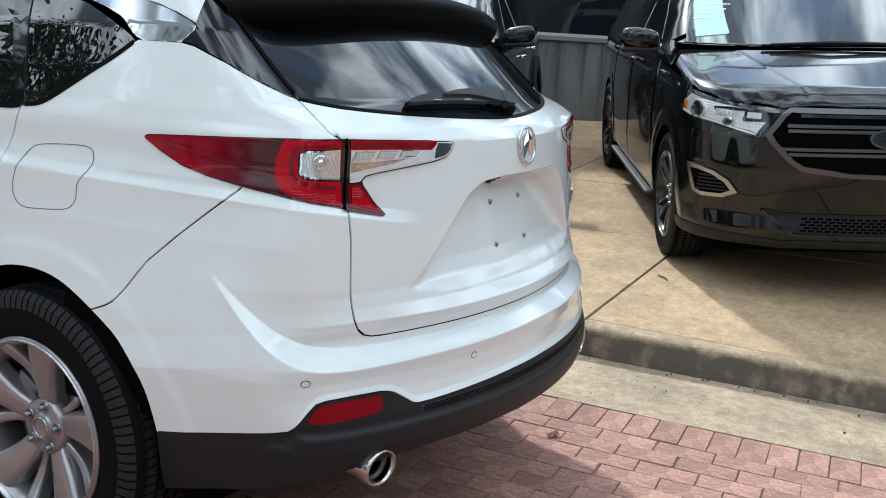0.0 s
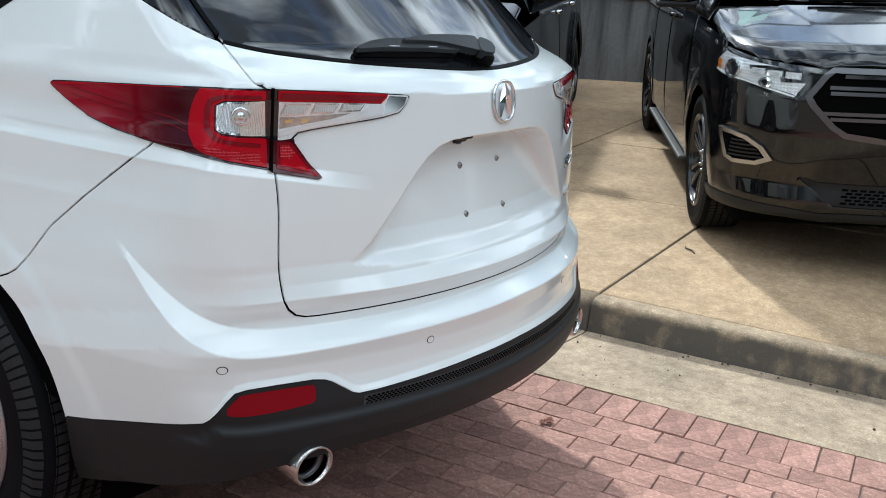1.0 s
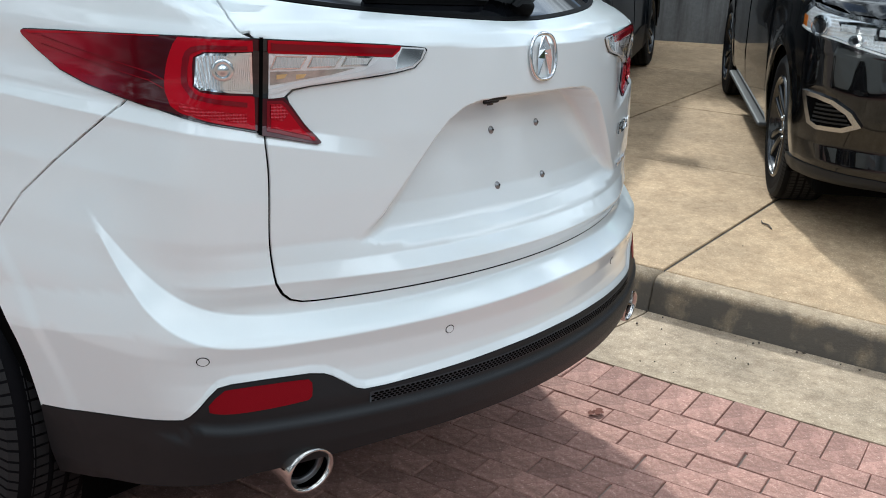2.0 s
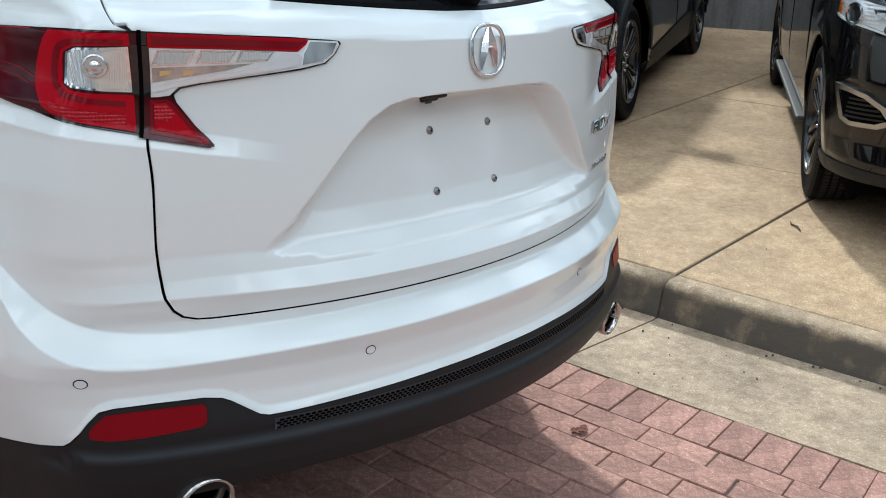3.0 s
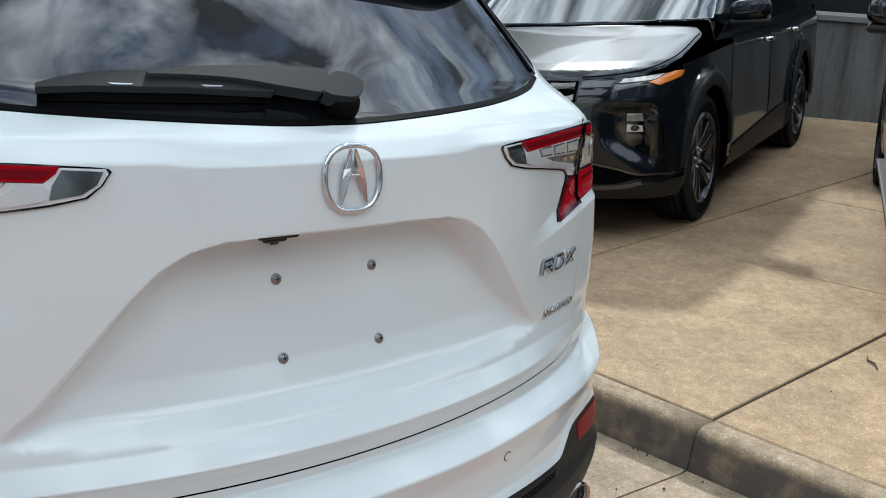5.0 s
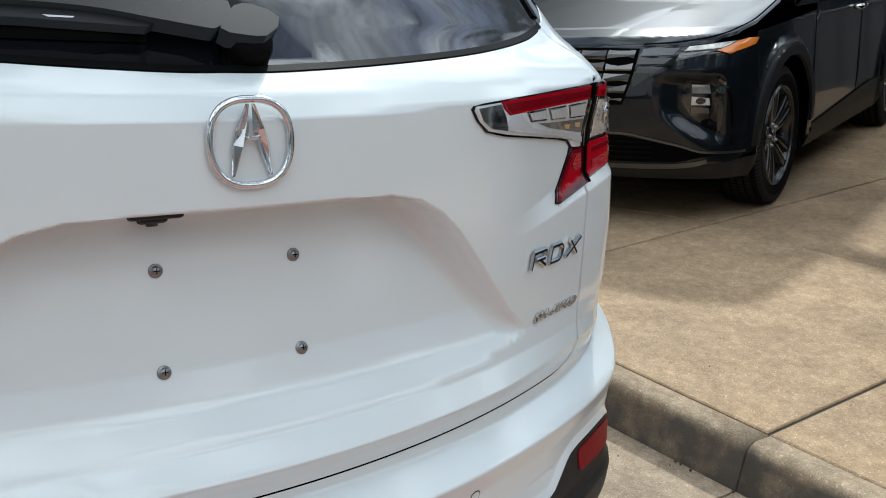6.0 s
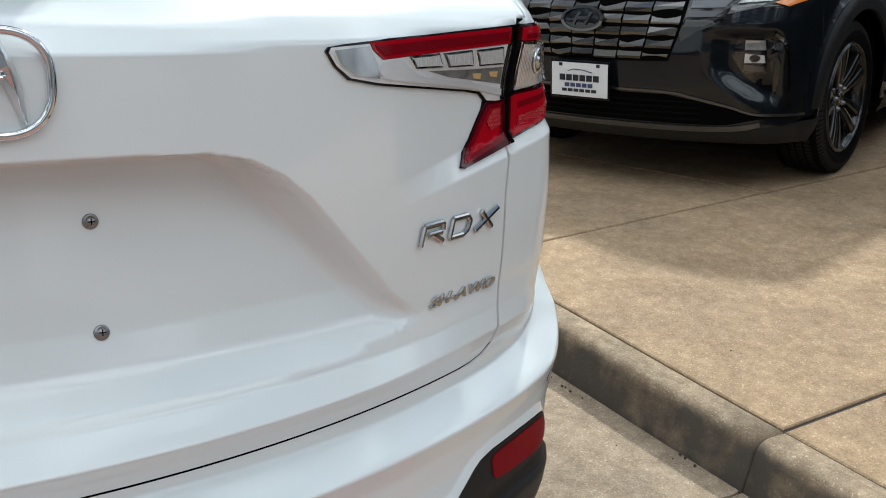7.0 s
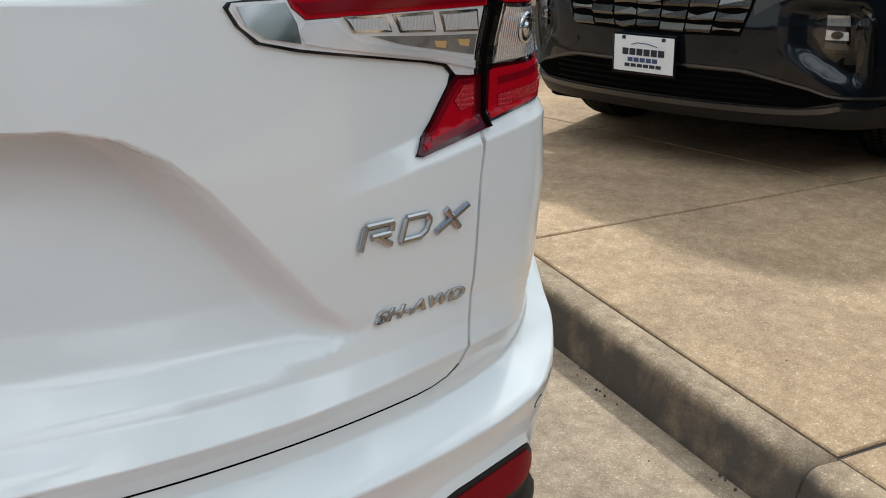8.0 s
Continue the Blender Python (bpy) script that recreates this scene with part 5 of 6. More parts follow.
def make_shell(f, oy):
    """Surface by run and height, surface by plan, and normals, for a body."""
    def by_run(u, z):
        u, z = np.broadcast_arrays(np.asarray(u, float), np.asarray(z, float))
        a = np.minimum(np.abs(u), SPAN) / .85
        o = oy + np.maximum(np.abs(u) - SPAN, 0)
        dx, dy = np.sin(a), -np.cos(a)
        lo, hi = np.full(u.shape, .1), np.full(u.shape, 3.0)
        for _ in range(34):
            mid = (lo + hi) / 2
            ins = f(dx * mid, o + dy * mid, z) > 0
            lo, hi = np.where(ins, mid, lo), np.where(ins, hi, mid)
        return np.stack([np.sign(u) * dx * lo, o + dy * lo, z], -1)

    def by_plan(x, y):
        x, y = np.broadcast_arrays(np.asarray(x, float), np.asarray(y, float))
        lo, hi = np.full(x.shape, .5), np.full(x.shape, 1.4)
        for _ in range(34):
            mid = (lo + hi) / 2
            ins = f(x, y, mid) > 0
            lo, hi = np.where(ins, mid, lo), np.where(ins, hi, mid)
        return np.stack([x, y, lo], -1)

    def normal(p):
        e = .004
        g = np.stack([f(p[..., 0] + e * d[0], p[..., 1] + e * d[1], p[..., 2] + e * d[2]) - f(p[..., 0] - e * d[0], p[..., 1] - e * d[1], p[..., 2] - e * d[2]) for d in ((1, 0, 0), (0, 1, 0), (0, 0, 1))], -1)
        return -g / np.maximum(np.linalg.norm(g, axis=-1, keepdims=True), 1e-9)
    return by_run, by_plan, normal


BLACK_SHAPE = dict(pz=(.22, .27, .31, .37, .45, .60, .70, .85, .98, 1.03, 1.07, 1.10, 1.225, 1.70), py=(.22, .12, .06, .05, .065, .03, .01, .02, .045, .07, .12, .20, 1.12, 2.02),
                   wz=(.22, .32, .50, .80, 1.0, 1.12, 1.20, 1.45, 1.70), wx=(.90, .935, .955, .955, .945, .925, .89, .78, .64), a2=.13, a6=.34, taper=.07, k=.10,
                   hy=(0, .06, .14, .22, .6, 1.15, 4), hz=(1.0, 1.045, 1.085, 1.112, 1.172, 1.228, 1.5), cowl=1.235, axle=.95, base=2.85, r=.372, arch=.415, flare=.008)
BLACK_SHAPE["from"], BLACK_SHAPE["pocket"], BLACK_SHAPE["dome"] = .95, 0, (.40, .13)
SLATE_SHAPE = dict(pz=(.18, .23, .27, .33, .40, .50, .65, .78, .84, .88, .92, .95, 1.10, 1.66), py=(.26, .12, .06, .035, .03, .015, .0, .01, .03, .06, .12, .22, 1.0, 2.0),
                   wz=(.20, .30, .50, .80, .95, 1.05, 1.12, 1.40, 1.66), wx=(.86, .885, .90, .90, .898, .885, .86, .75, .64), a2=.16, a6=.40, taper=.07, k=.08,
                   hy=(0, .05, .12, .25, .6, 1.05, 4), hz=(.86, .895, .93, .965, 1.045, 1.11, 1.4), cowl=1.115, axle=.93, base=2.755, r=.362, arch=.41, flare=.030)
SLATE_SHAPE["from"], SLATE_SHAPE["pocket"], SLATE_SHAPE["dome"] = .95, .055, (.28, .20)


def parked(name, label, at, x_axis, y_axis, p, paint, rim, spokes):
    """A parked car's body from its shape; returns the thing and its surfaces."""
    m = Matrix((x_axis, y_axis, np.cross(x_axis, y_axis))).transposed().to_4x4()
    car = thing(name, label, "car", turn=Matrix.Translation(at) @ m)
    f = nose_body(p)
    S, PLAN, N = make_shell(f, 1.1)
    S2, _, _ = make_shell(f, 2.9)
    wd = max(p["wx"]) - .005

    def run(y):
        return SPAN + y - 1.1 if y >= 1.1 else .85 * math.atan2(wd, 1.1 - y)

    def flank(y0, y1, low, high):
        bottom = []
        for y in np.arange(y0, y1 + .015, .03):
            z = low
            for c in (p["axle"], p["axle"] + p["base"]):
                d = p["arch"] ** 2 - (y - c) ** 2
                if d > 0:
                    z = max(z, p["r"] + math.sqrt(d))
            bottom.append((run(y), z))
        top = [(run(y), high(y)) for y in np.arange(y1, y0 - .02, -.06)]
        return bottom + top

    def pair(nm, outline, mat, surf=S, parent=car, **kw):
        return [skin(nm, o, mat, parent, surf, N, **kw) for o in (list(outline), mirror(outline))]

    belt = lambda y: p["cowl"] - .10 + .02 * (y - 1.2)
    pair("front_wing", flank(.50, 1.46, .30, lambda y: min(belt(y), p["hz"][1] + .05 * y)), paint, res=.022)
    pair("front_door", flank(1.47, 2.52, .30, belt), paint, res=.05)
    pair("rear_door", flank(2.53, 3.42, .30, belt), paint, res=.05)
    pair("rear_quarter", flank(3.43, 4.62, .30, belt), paint, res=.05)
    run2 = lambda y: .85 * math.atan2(wd - .06, 2.9 - y) if y < 2.9 else SPAN + y - 2.9
    top = 1.60 if p["cowl"] > 1.2 else 1.54
    base = p["cowl"] - .11
    skin("upper_body", fair([(-run2(4.5), base), (-run2(1.2), base), (-run2(1.2), p["cowl"]), (run2(1.2), p["cowl"]), (run2(1.2), base), (run2(4.5), base), (run2(4.4), top + .02), (-run2(4.4), top + .02)], step=.06), paint, car, S2, N, res=.05)
    lowg = base + .045
    pair("front_window", fair([(run2(1.66), lowg), (run2(2.50), lowg + .02), (run2(2.50), top - .03), (run2(2.2), top - .03), (run2(1.9), lowg + .22)]), PRIVACY, S2, lift=.003, res=.05)
    pair("rear_window", fair([(run2(2.58), lowg + .02), (run2(3.55), lowg + .05), (run2(3.7), top - .08), (run2(2.58), top - .03)]), PRIVACY, S2, lift=.003, res=.05)
    rows = []
    for y in np.linspace(1.95, 4.3, 10):
        rows.append([((wd - .30) * t, y, top + .10 - .05 * t * t - .03 * ((y - 3) / 1.3) ** 2) for t in np.linspace(-1, 1, 11)])
    sweep("roof", rows, paint, car)
    rows = [[(t * (wd - .05), 4.55 + .1 * math.sin(3 * z) - .1 * t * t, z) for t in np.linspace(-1, 1, 9)] for z in np.linspace(.35, 1.1, 6)]
    sweep("tail", rows, paint, car)
    part("underbody", box(bmesh.new(), (-wd + .1, .30, .20), (wd - .1, 4.4, .40), .03), VOID, car)
    part("engine_bay", box(bmesh.new(), (-wd + .25, .35, .40), (wd - .25, 1.5, .75), .03), VOID, car)
    part("cabin", box(bmesh.new(), (-wd + .18, 1.6, .40), (wd - .18, 4.3, 1.0), .03), VOID, car)
    for s in (-1, 1):
        for y in (p["axle"], p["axle"] + p["base"]):
            wheel((s * (wd - .125), y, p["r"]), p["r"], .235, .25, spokes, rim, .3, s, car, "twin" if paint is SLATE_PAINT else "plain")
            arch_liner(s, wd - .02, wd - .35, p["arch"], y, p["r"], car)
        for y in (2.42, 3.33):
            q = S([s * run(y)], [belt(y) - .10])[0]
            bm = tube(bmesh.new(), [q + np.array(d) for d in ((0, -.10, 0), (s * .03, -.08, 0), (s * .036, 0, .003), (s * .03, .08, 0), (0, .10, 0))], [.012, .014, .013, .014, .012], 8, 1.2)
            part("door_handle", bm, CHROME if paint is SLATE_PAINT else paint, car, "", True)
    return car, S, PLAN, N, S2, run, pair


def bonnet(car, PLAN, N, half, paint):
    """The bonnet, from half of its plan outline."""
    half = [(x * 1.012 + (.006 if x > .3 else 0), y - .010 if y < .9 else y) for x, y in half]
    o = half + [(-x, y) for x, y in half[::-1] if abs(x) > 1e-6]
    return skin("bonnet", fair(o, step=.016), paint, car, PLAN, N, lift=.002, res=.016, thick=.02)


def wing_mirror(car, side, x, y, z, paint):
    bm = bmesh.new()
    bmesh.ops.create_uvsphere(bm, u_segments=24, v_segments=14, radius=1)
    for v in bm.verts:
        c = v.co
        c.x, c.y, c.z = [math.copysign(abs(t) ** .65, t) for t in c]
        c.y *= .085 if c.y < 0 else .045
        c.x *= .125
        c.z *= .078 if c.z > 0 else .055
        c.z += .012 * (c.x / .125) * side
    shellm = part("wing_mirror", placed(bm, Matrix.Translation((x, y, z))), paint, car, "", True)
    bm = box(bmesh.new(), (x - .118, y - .070, z - .080), (x + .118, y + .04, z - .038), .018)
    part("mirror_base", bm, TRIM, shellm)
    bm = tube(bmesh.new(), [(x - side * .06, y + .01, z - .075), (x - side * .17, y - .0, z - .095)], [.04, .05], 10, .5)
    part("mirror_arm", bm, TRIM, shellm, "", True)
    bm = box(bmesh.new(), (x - .10, y + .040, z - .045), (x + .10, y + .048, z + .055), .01)
    part("mirror_glass", bm, CHROME, shellm)


# the black car
black_car, BS, BP, BN, BS2, brun, bpair = parked("black_car", "black sport utility car with dark grille, facing the kerb", (2.845, -1.265, .207), (.46342, -.88490, .04680), (.88422, .46307, .06094), BLACK_SHAPE, BLACK_PAINT, DARK_ALLOY, 5)
nose = [(0, .325), (-.30, .318), (-.40, .310), (-.50, .320), (-.70, .325), (-.86, .330), (-.892, .40), (-.91, .55), (-.935, .72), (-.965, .86), (-.95, .95), (-.88, 1.01), (-.81, 1.050), (-.70, 1.030), (-.60, 1.014), (-.42, .996), (-.2, .998), (0, 1.0)]
skin("front_bumper", fair(nose + [(-u, z) for u, z in nose[::-1] if abs(u) > 1e-6], step=.03), BLACK_PAINT, black_car, BS, BN, lift=.004, res=.02)
bonnet(black_car, BP, BN, [(0, .072), (.24, .080), (.53, .112), (.70, .185), (.80, .27), (.88, .42), (.915, .60), (.90, 1.0), (.84, 1.18), (.62, 1.10), (.37, 1.08), (0, 1.07)], BLACK_PAINT)
skin("lower_lip", fair([(-.95, .27), (-.90, .335), (-.70, .342), (-.50, .334), (-.38, .320), (-.30, .328), (.30, .328), (.38, .320), (.50, .334), (.70, .342), (.90, .335), (.95, .27), (.70, .283), (.5, .288), (.38, .276), (.3, .285), (-.3, .285), (-.38, .276), (-.5, .288), (-.70, .283)], step=.03), TRIM, black_car, BS, BN, lift=.012, res=.03, thick=.04)
skin("windscreen", fair([(-.40, 1.245), (-.2, 1.243), (0, 1.243), (.2, 1.243), (.40, 1.245), (.50, 1.60), (0, 1.64), (-.50, 1.60)], step=.03), SCREEN, black_car, BS2, BN, lift=.004, res=.04)
skin("window_sheet", fair([(-.378, 1.274), (-.384, 1.300), (-.455, 1.50), (-.345, 1.50), (-.282, 1.300), (-.290, 1.293)], step=.03), PAPER, black_car, BS2, BN, lift=.008, res=.03, label="pale green sticker sheet on the windscreen")
for k in range(4):
    skin("sheet_line", fair([(-.415 + .006 * k, 1.375 + .028 * k), (-.413 + .006 * k, 1.379 + .028 * k), (-.335 + .010 * k, 1.379 + .028 * k), (-.337 + .010 * k, 1.375 + .028 * k)], step=.03), WHITE, black_car, BS2, BN, lift=.0095, res=.03)
bm = tube(bmesh.new(), [(-.35, 1.10, 1.250), (0, 1.08, 1.266), (.35, 1.12, 1.258)], [.010, .013, .012], 6)
wip = part("wiper_arm", bm, TRIM, black_car, "", True)
part("wiper_blade", tube(bmesh.new(), [(-.40, 1.11, 1.243), (.45, 1.13, 1.250)], .009, 6), RUBBER, wip)
GR = [(-.396, .990), (-.418, .965), (-.458, .871), (-.440, .834), (-.372, .740), (-.331, .708), (-.166, .684), (0, .680)]
GRILLE = fair(GR + [(-u, z) for u, z in GR[::-1] if abs(u) > 1e-6], step=.02)
grille = skin("grille", GRILLE, VOID, black_car, BS, BN, lift=.008, res=.03)
ribbon("grille_frame", GRILLE, .022, GRAPHITE, grille, BS, BN, .020, closed=True)
for z0, z1, e in ((.915, .920, .400), (.890, .895, .395), (.800, .808, .425), (.775, .782, .385), (.968, .968, .36)):
    ribbon("grille_bar", [(u, z0 + (z1 - z0) * math.cos(u * 3)) for u in np.linspace(-e, e, 40)], .016, DARK_ALLOY if z0 > .96 else GRAPHITE, grille, BS, BN, .018)
skin("grille_emblem", [(.105 * math.cos(a), .865 + .047 * math.sin(a)) for a in np.linspace(0, 2 * math.pi, 32, endpoint=False)], DARK_ALLOY, grille, BS, BN, lift=.030, res=.03)
ribbon("emblem_rim", [(.105 * math.cos(a), .865 + .047 * math.sin(a)) for a in np.linspace(0, 2 * math.pi, 40, endpoint=False)], .008, GRAPHITE, grille, BS, BN, .034, closed=True)
HL = [(-.882, .935), (-.884, 1.000), (-.812, 1.048), (-.698, 1.028), (-.598, 1.012), (-.474, .996), (-.428, .989), (-.450, .937), (-.489, .853), (-.578, .878), (-.673, .903), (-.770, .914), (-.84, .920)]
for s in (1, -1):
    way = (lambda o: list(o)) if s == 1 else mirror
    lampb = skin("headlamp", way(fair(HL, step=.02)), GLOSS, black_car, BS, BN, lift=.007, res=.03, label="clear headlamp with chrome projector")
    q = lambda nm, o, mat, up, r=.02: skin(nm, way(o), mat, lampb, BS, BN, lift=up + .006, res=r, thick=.008)
    q("reflector", fair(grow(fair(HL, step=.02), -.018), step=.02), CRYSTAL, .005)
    for cu, cz, r in ((-.742, .958, .038), (-.60, .918, .018)):
        q("projector", [(cu + r * math.cos(a), cz + r * math.sin(a)) for a in np.linspace(0, 2 * math.pi, 24, endpoint=False)], GLOSS, .010)
        ribbon("projector_ring", [(s * (cu + r * math.cos(a)), cz + r * math.sin(a)) for a in np.linspace(0, 2 * math.pi, 24, endpoint=False)], .010, CHROME, lampb, BS, BN, .022, closed=True)
    q("dark_mask", fair([(-.67, .985), (-.60, .990), (-.48, .982), (-.45, .975), (-.47, .93), (-.55, .925), (-.56, .965), (-.66, .97)]), GLOSS, .012)
    for k in range(3):
        q("light_box", fair([(-.655 + .058 * k, .952 - .004 * k), (-.655 + .058 * k, .978 - .003 * k), (-.607 + .058 * k, .978 - .003 * k), (-.607 + .058 * k, .950 - .004 * k)]), PLEAT, .016, .012)
    q("side_marker", fair([(-.872, .945), (-.874, .99), (-.835, .985), (-.835, .940)]), AMBER, .008)
    ribbon("light_strip", [(s * u, z) for u, z in bend([(-.87, .938), (-.77, .926), (-.673, .915), (-.578, .890), (-.50, .866)])], .008, SILVER, lampb, BS, BN, .018)
    q("cover", fair(HL, step=.02), CLEAR, .018)
    FOG = [(-.778, .672), (-.70, .672), (-.639, .660), (-.582, .620), (-.550, .562), (-.604, .528), (-.698, .517), (-.738, .533)]
    fog = skin("fog_vent", way(fair(FOG, step=.02)), VOID, black_car, BS, BN, lift=.007, res=.03)
    ribbon("vent_frame", way(fair(grow(fair(FOG, step=.015), -.008), step=.02)), .020, SATIN, fog, BS, BN, .018, closed=True)
    for k in range(5):
        z = .556 + .019 * k
        ribbon("vent_slat", [(s * u, z + .1 * (u + .65)) for u in np.linspace(-.725 + .004 * k, -.585 - .008 * k, 8)], .008, TRIM, fog, BS, BN, .010)
    ribbon("bumper_seam", [(s * u, z) for u, z in bend([(-.905, .43), (-.80, .437), (-.70, .44)])], .004, VOID, black_car, BS, BN, .001)
LG = [(-.464, .480), (-.36, .372), (-.306, .357), (0, .360)]
low = skin("lower_grille", fair(LG + [(.306, .357), (.36, .372), (.464, .480), (.44, .487), (.40, .470), (-.40, .470), (-.44, .487)], step=.03), TRIM, black_car, BS, BN, lift=.010, res=.03)
ribbon("grille_lower_edge", bend([(-.464, .480), (-.36, .374), (-.306, .360), (0, .361), (.306, .360), (.36, .374), (.464, .480)]), .012, DARK_ALLOY, low, BS, BN, .020)
comb = bmesh.new()
for r in range(5):
    for c in range(21):
        u, z = -.31 + .031 * c + .0155 * (r % 2), .374 + .0155 * r
        if abs(u) > .315:
            continue
        v = BS([u - .012, u + .010, u + .012, u - .010], [z, z, z + .010, z + .010])
        v = v + BN(v) * .014
        comb.faces.new([comb.verts.new(p) for p in v])
tagged(part("comb_openings", comb, VOID, low), kind="stuff")
wing_mirror(black_car, -1, -1.045, 1.60, 1.240, BLACK_PAINT)
wing_mirror(black_car, 1, 1.045, 1.60, 1.240, BLACK_PAINT)
for s in (-1, 1):
    bm = box(bmesh.new(), (min(s * .84, s * .965), 1.50, .245), (max(s * .84, s * .965), 3.3, .272), .012)
    part("side_step", bm, STEP, black_car, "satin aluminium side step")

# the dark slate car
slate_car, TS, TPL, TN, TS2, trun, tpair = parked("slate_car", "dark slate sport utility car with a faceted grille and dealer plate", (2.775, 1.971, .144), (.33038, -.93901, .09547), (.94146, .33124, .06271), SLATE_SHAPE, SLATE_PAINT, DARK_ALLOY, 5)
nose = [(0, .315), (-.35, .315), (-.55, .32), (-.70, .335), (-.80, .36), (-.835, .45), (-.85, .58), (-.875, .72), (-.90, .82), (-.87, .888), (-.80, .885), (-.54, .875), (-.375, .870), (-.2, .874), (0, .876)]
skin("front_bumper", fair(nose + [(-u, z) for u, z in nose[::-1] if abs(u) > 1e-6], step=.03), SLATE_PAINT, slate_car, TS, TN, lift=.004, res=.02)
bonnet(slate_car, TPL, TN, [(0, .060), (.25, .072), (.48, .112), (.62, .165), (.75, .27), (.81, .40), (.835, .60), (.82, 1.0), (.76, 1.10), (.5, 1.04), (0, 1.0)], SLATE_PAINT)
for s in (1, -1):
    ribbon("bonnet_gap", bend([(s * x, y) for x, y in ((.48, .112), (.62, .165), (.75, .27), (.81, .40), (.838, .60), (.825, 1.0))], step=.03), .008, VOID, slate_car, TPL, TN, .003)
skin("windscreen", fair([(-.40, 1.125), (0, 1.122), (.40, 1.125), (.50, 1.53), (0, 1.57), (-.50, 1.53)], step=.03), SCREEN, slate_car, TS2, TN, lift=.004, res=.04)
GT = [(-.372, .868), (-.20, .872), (0, .873), (.20, .872), (.372, .868), (.345, .735), (.313, .618), (.12, .612), (-.12, .612), (-.313, .618), (-.345, .735)]
grille = skin("grille", fair(GT, step=.03), VOID, slate_car, TS, TN, lift=.006, res=.03, label="dark chrome faceted grille")
for r in range(5):
    z0, z1 = .618 + .050 * r, .664 + .050 * r
    e0, e1 = np.interp((z0, z1), (.618, .735, .868), (.308, .338, .364))
    for c in range(7):
        a0, a1, b0, b1 = [-e + 2 * e * (c + d) / 7 for e in (e0, e1) for d in (.03, .97)]
        zr, w0, w1 = z0 + random.uniform(.25, .55) * (z1 - z0), (a0 + b0) / 2, (a1 + b1) / 2
        lift0, lift1 = random.uniform(.006, .018), random.uniform(.006, .018)
        v = TS([a0, a1, w1, w0, b1, b0], [z0, z0, zr, zr, z1, z1])
        v = v + TN(v) * np.array([.004, .004, lift1, lift0, .005, .005])[:, None]
        bm = bmesh.new()
        k = [bm.verts.new(p) for p in v]
        bm.faces.new((k[0], k[1], k[2], k[3]))
        bm.faces.new((k[3], k[2], k[4], k[5]))
        bm.faces.new((k[0], k[3], k[5]))
        bm.faces.new((k[1], k[4], k[2]))
        part("grille_facet", bm, DARK_CHROME, grille)
skin("grille_emblem", [(.080 * math.cos(a), .785 + .047 * math.sin(a)) for a in np.linspace(0, 2 * math.pi, 32, endpoint=False)], GLOSS, grille, TS, TN, lift=.022, res=.03)
ribbon("emblem_rim", [(.080 * math.cos(a), .785 + .047 * math.sin(a)) for a in np.linspace(0, 2 * math.pi, 40, endpoint=False)], .011, DARK_CHROME, grille, TS, TN, .030, closed=True)
ribbon("emblem_bar", [(-.035, .762), (-.012, .810)], .012, DARK_CHROME, grille, TS, TN, .028)
ribbon("emblem_bar", [(.012, .762), (.035, .810)], .012, DARK_CHROME, grille, TS, TN, .028)
ribbon("emblem_bar", [(-.024, .786), (.024, .786)], .010, DARK_CHROME, grille, TS, TN, .028)
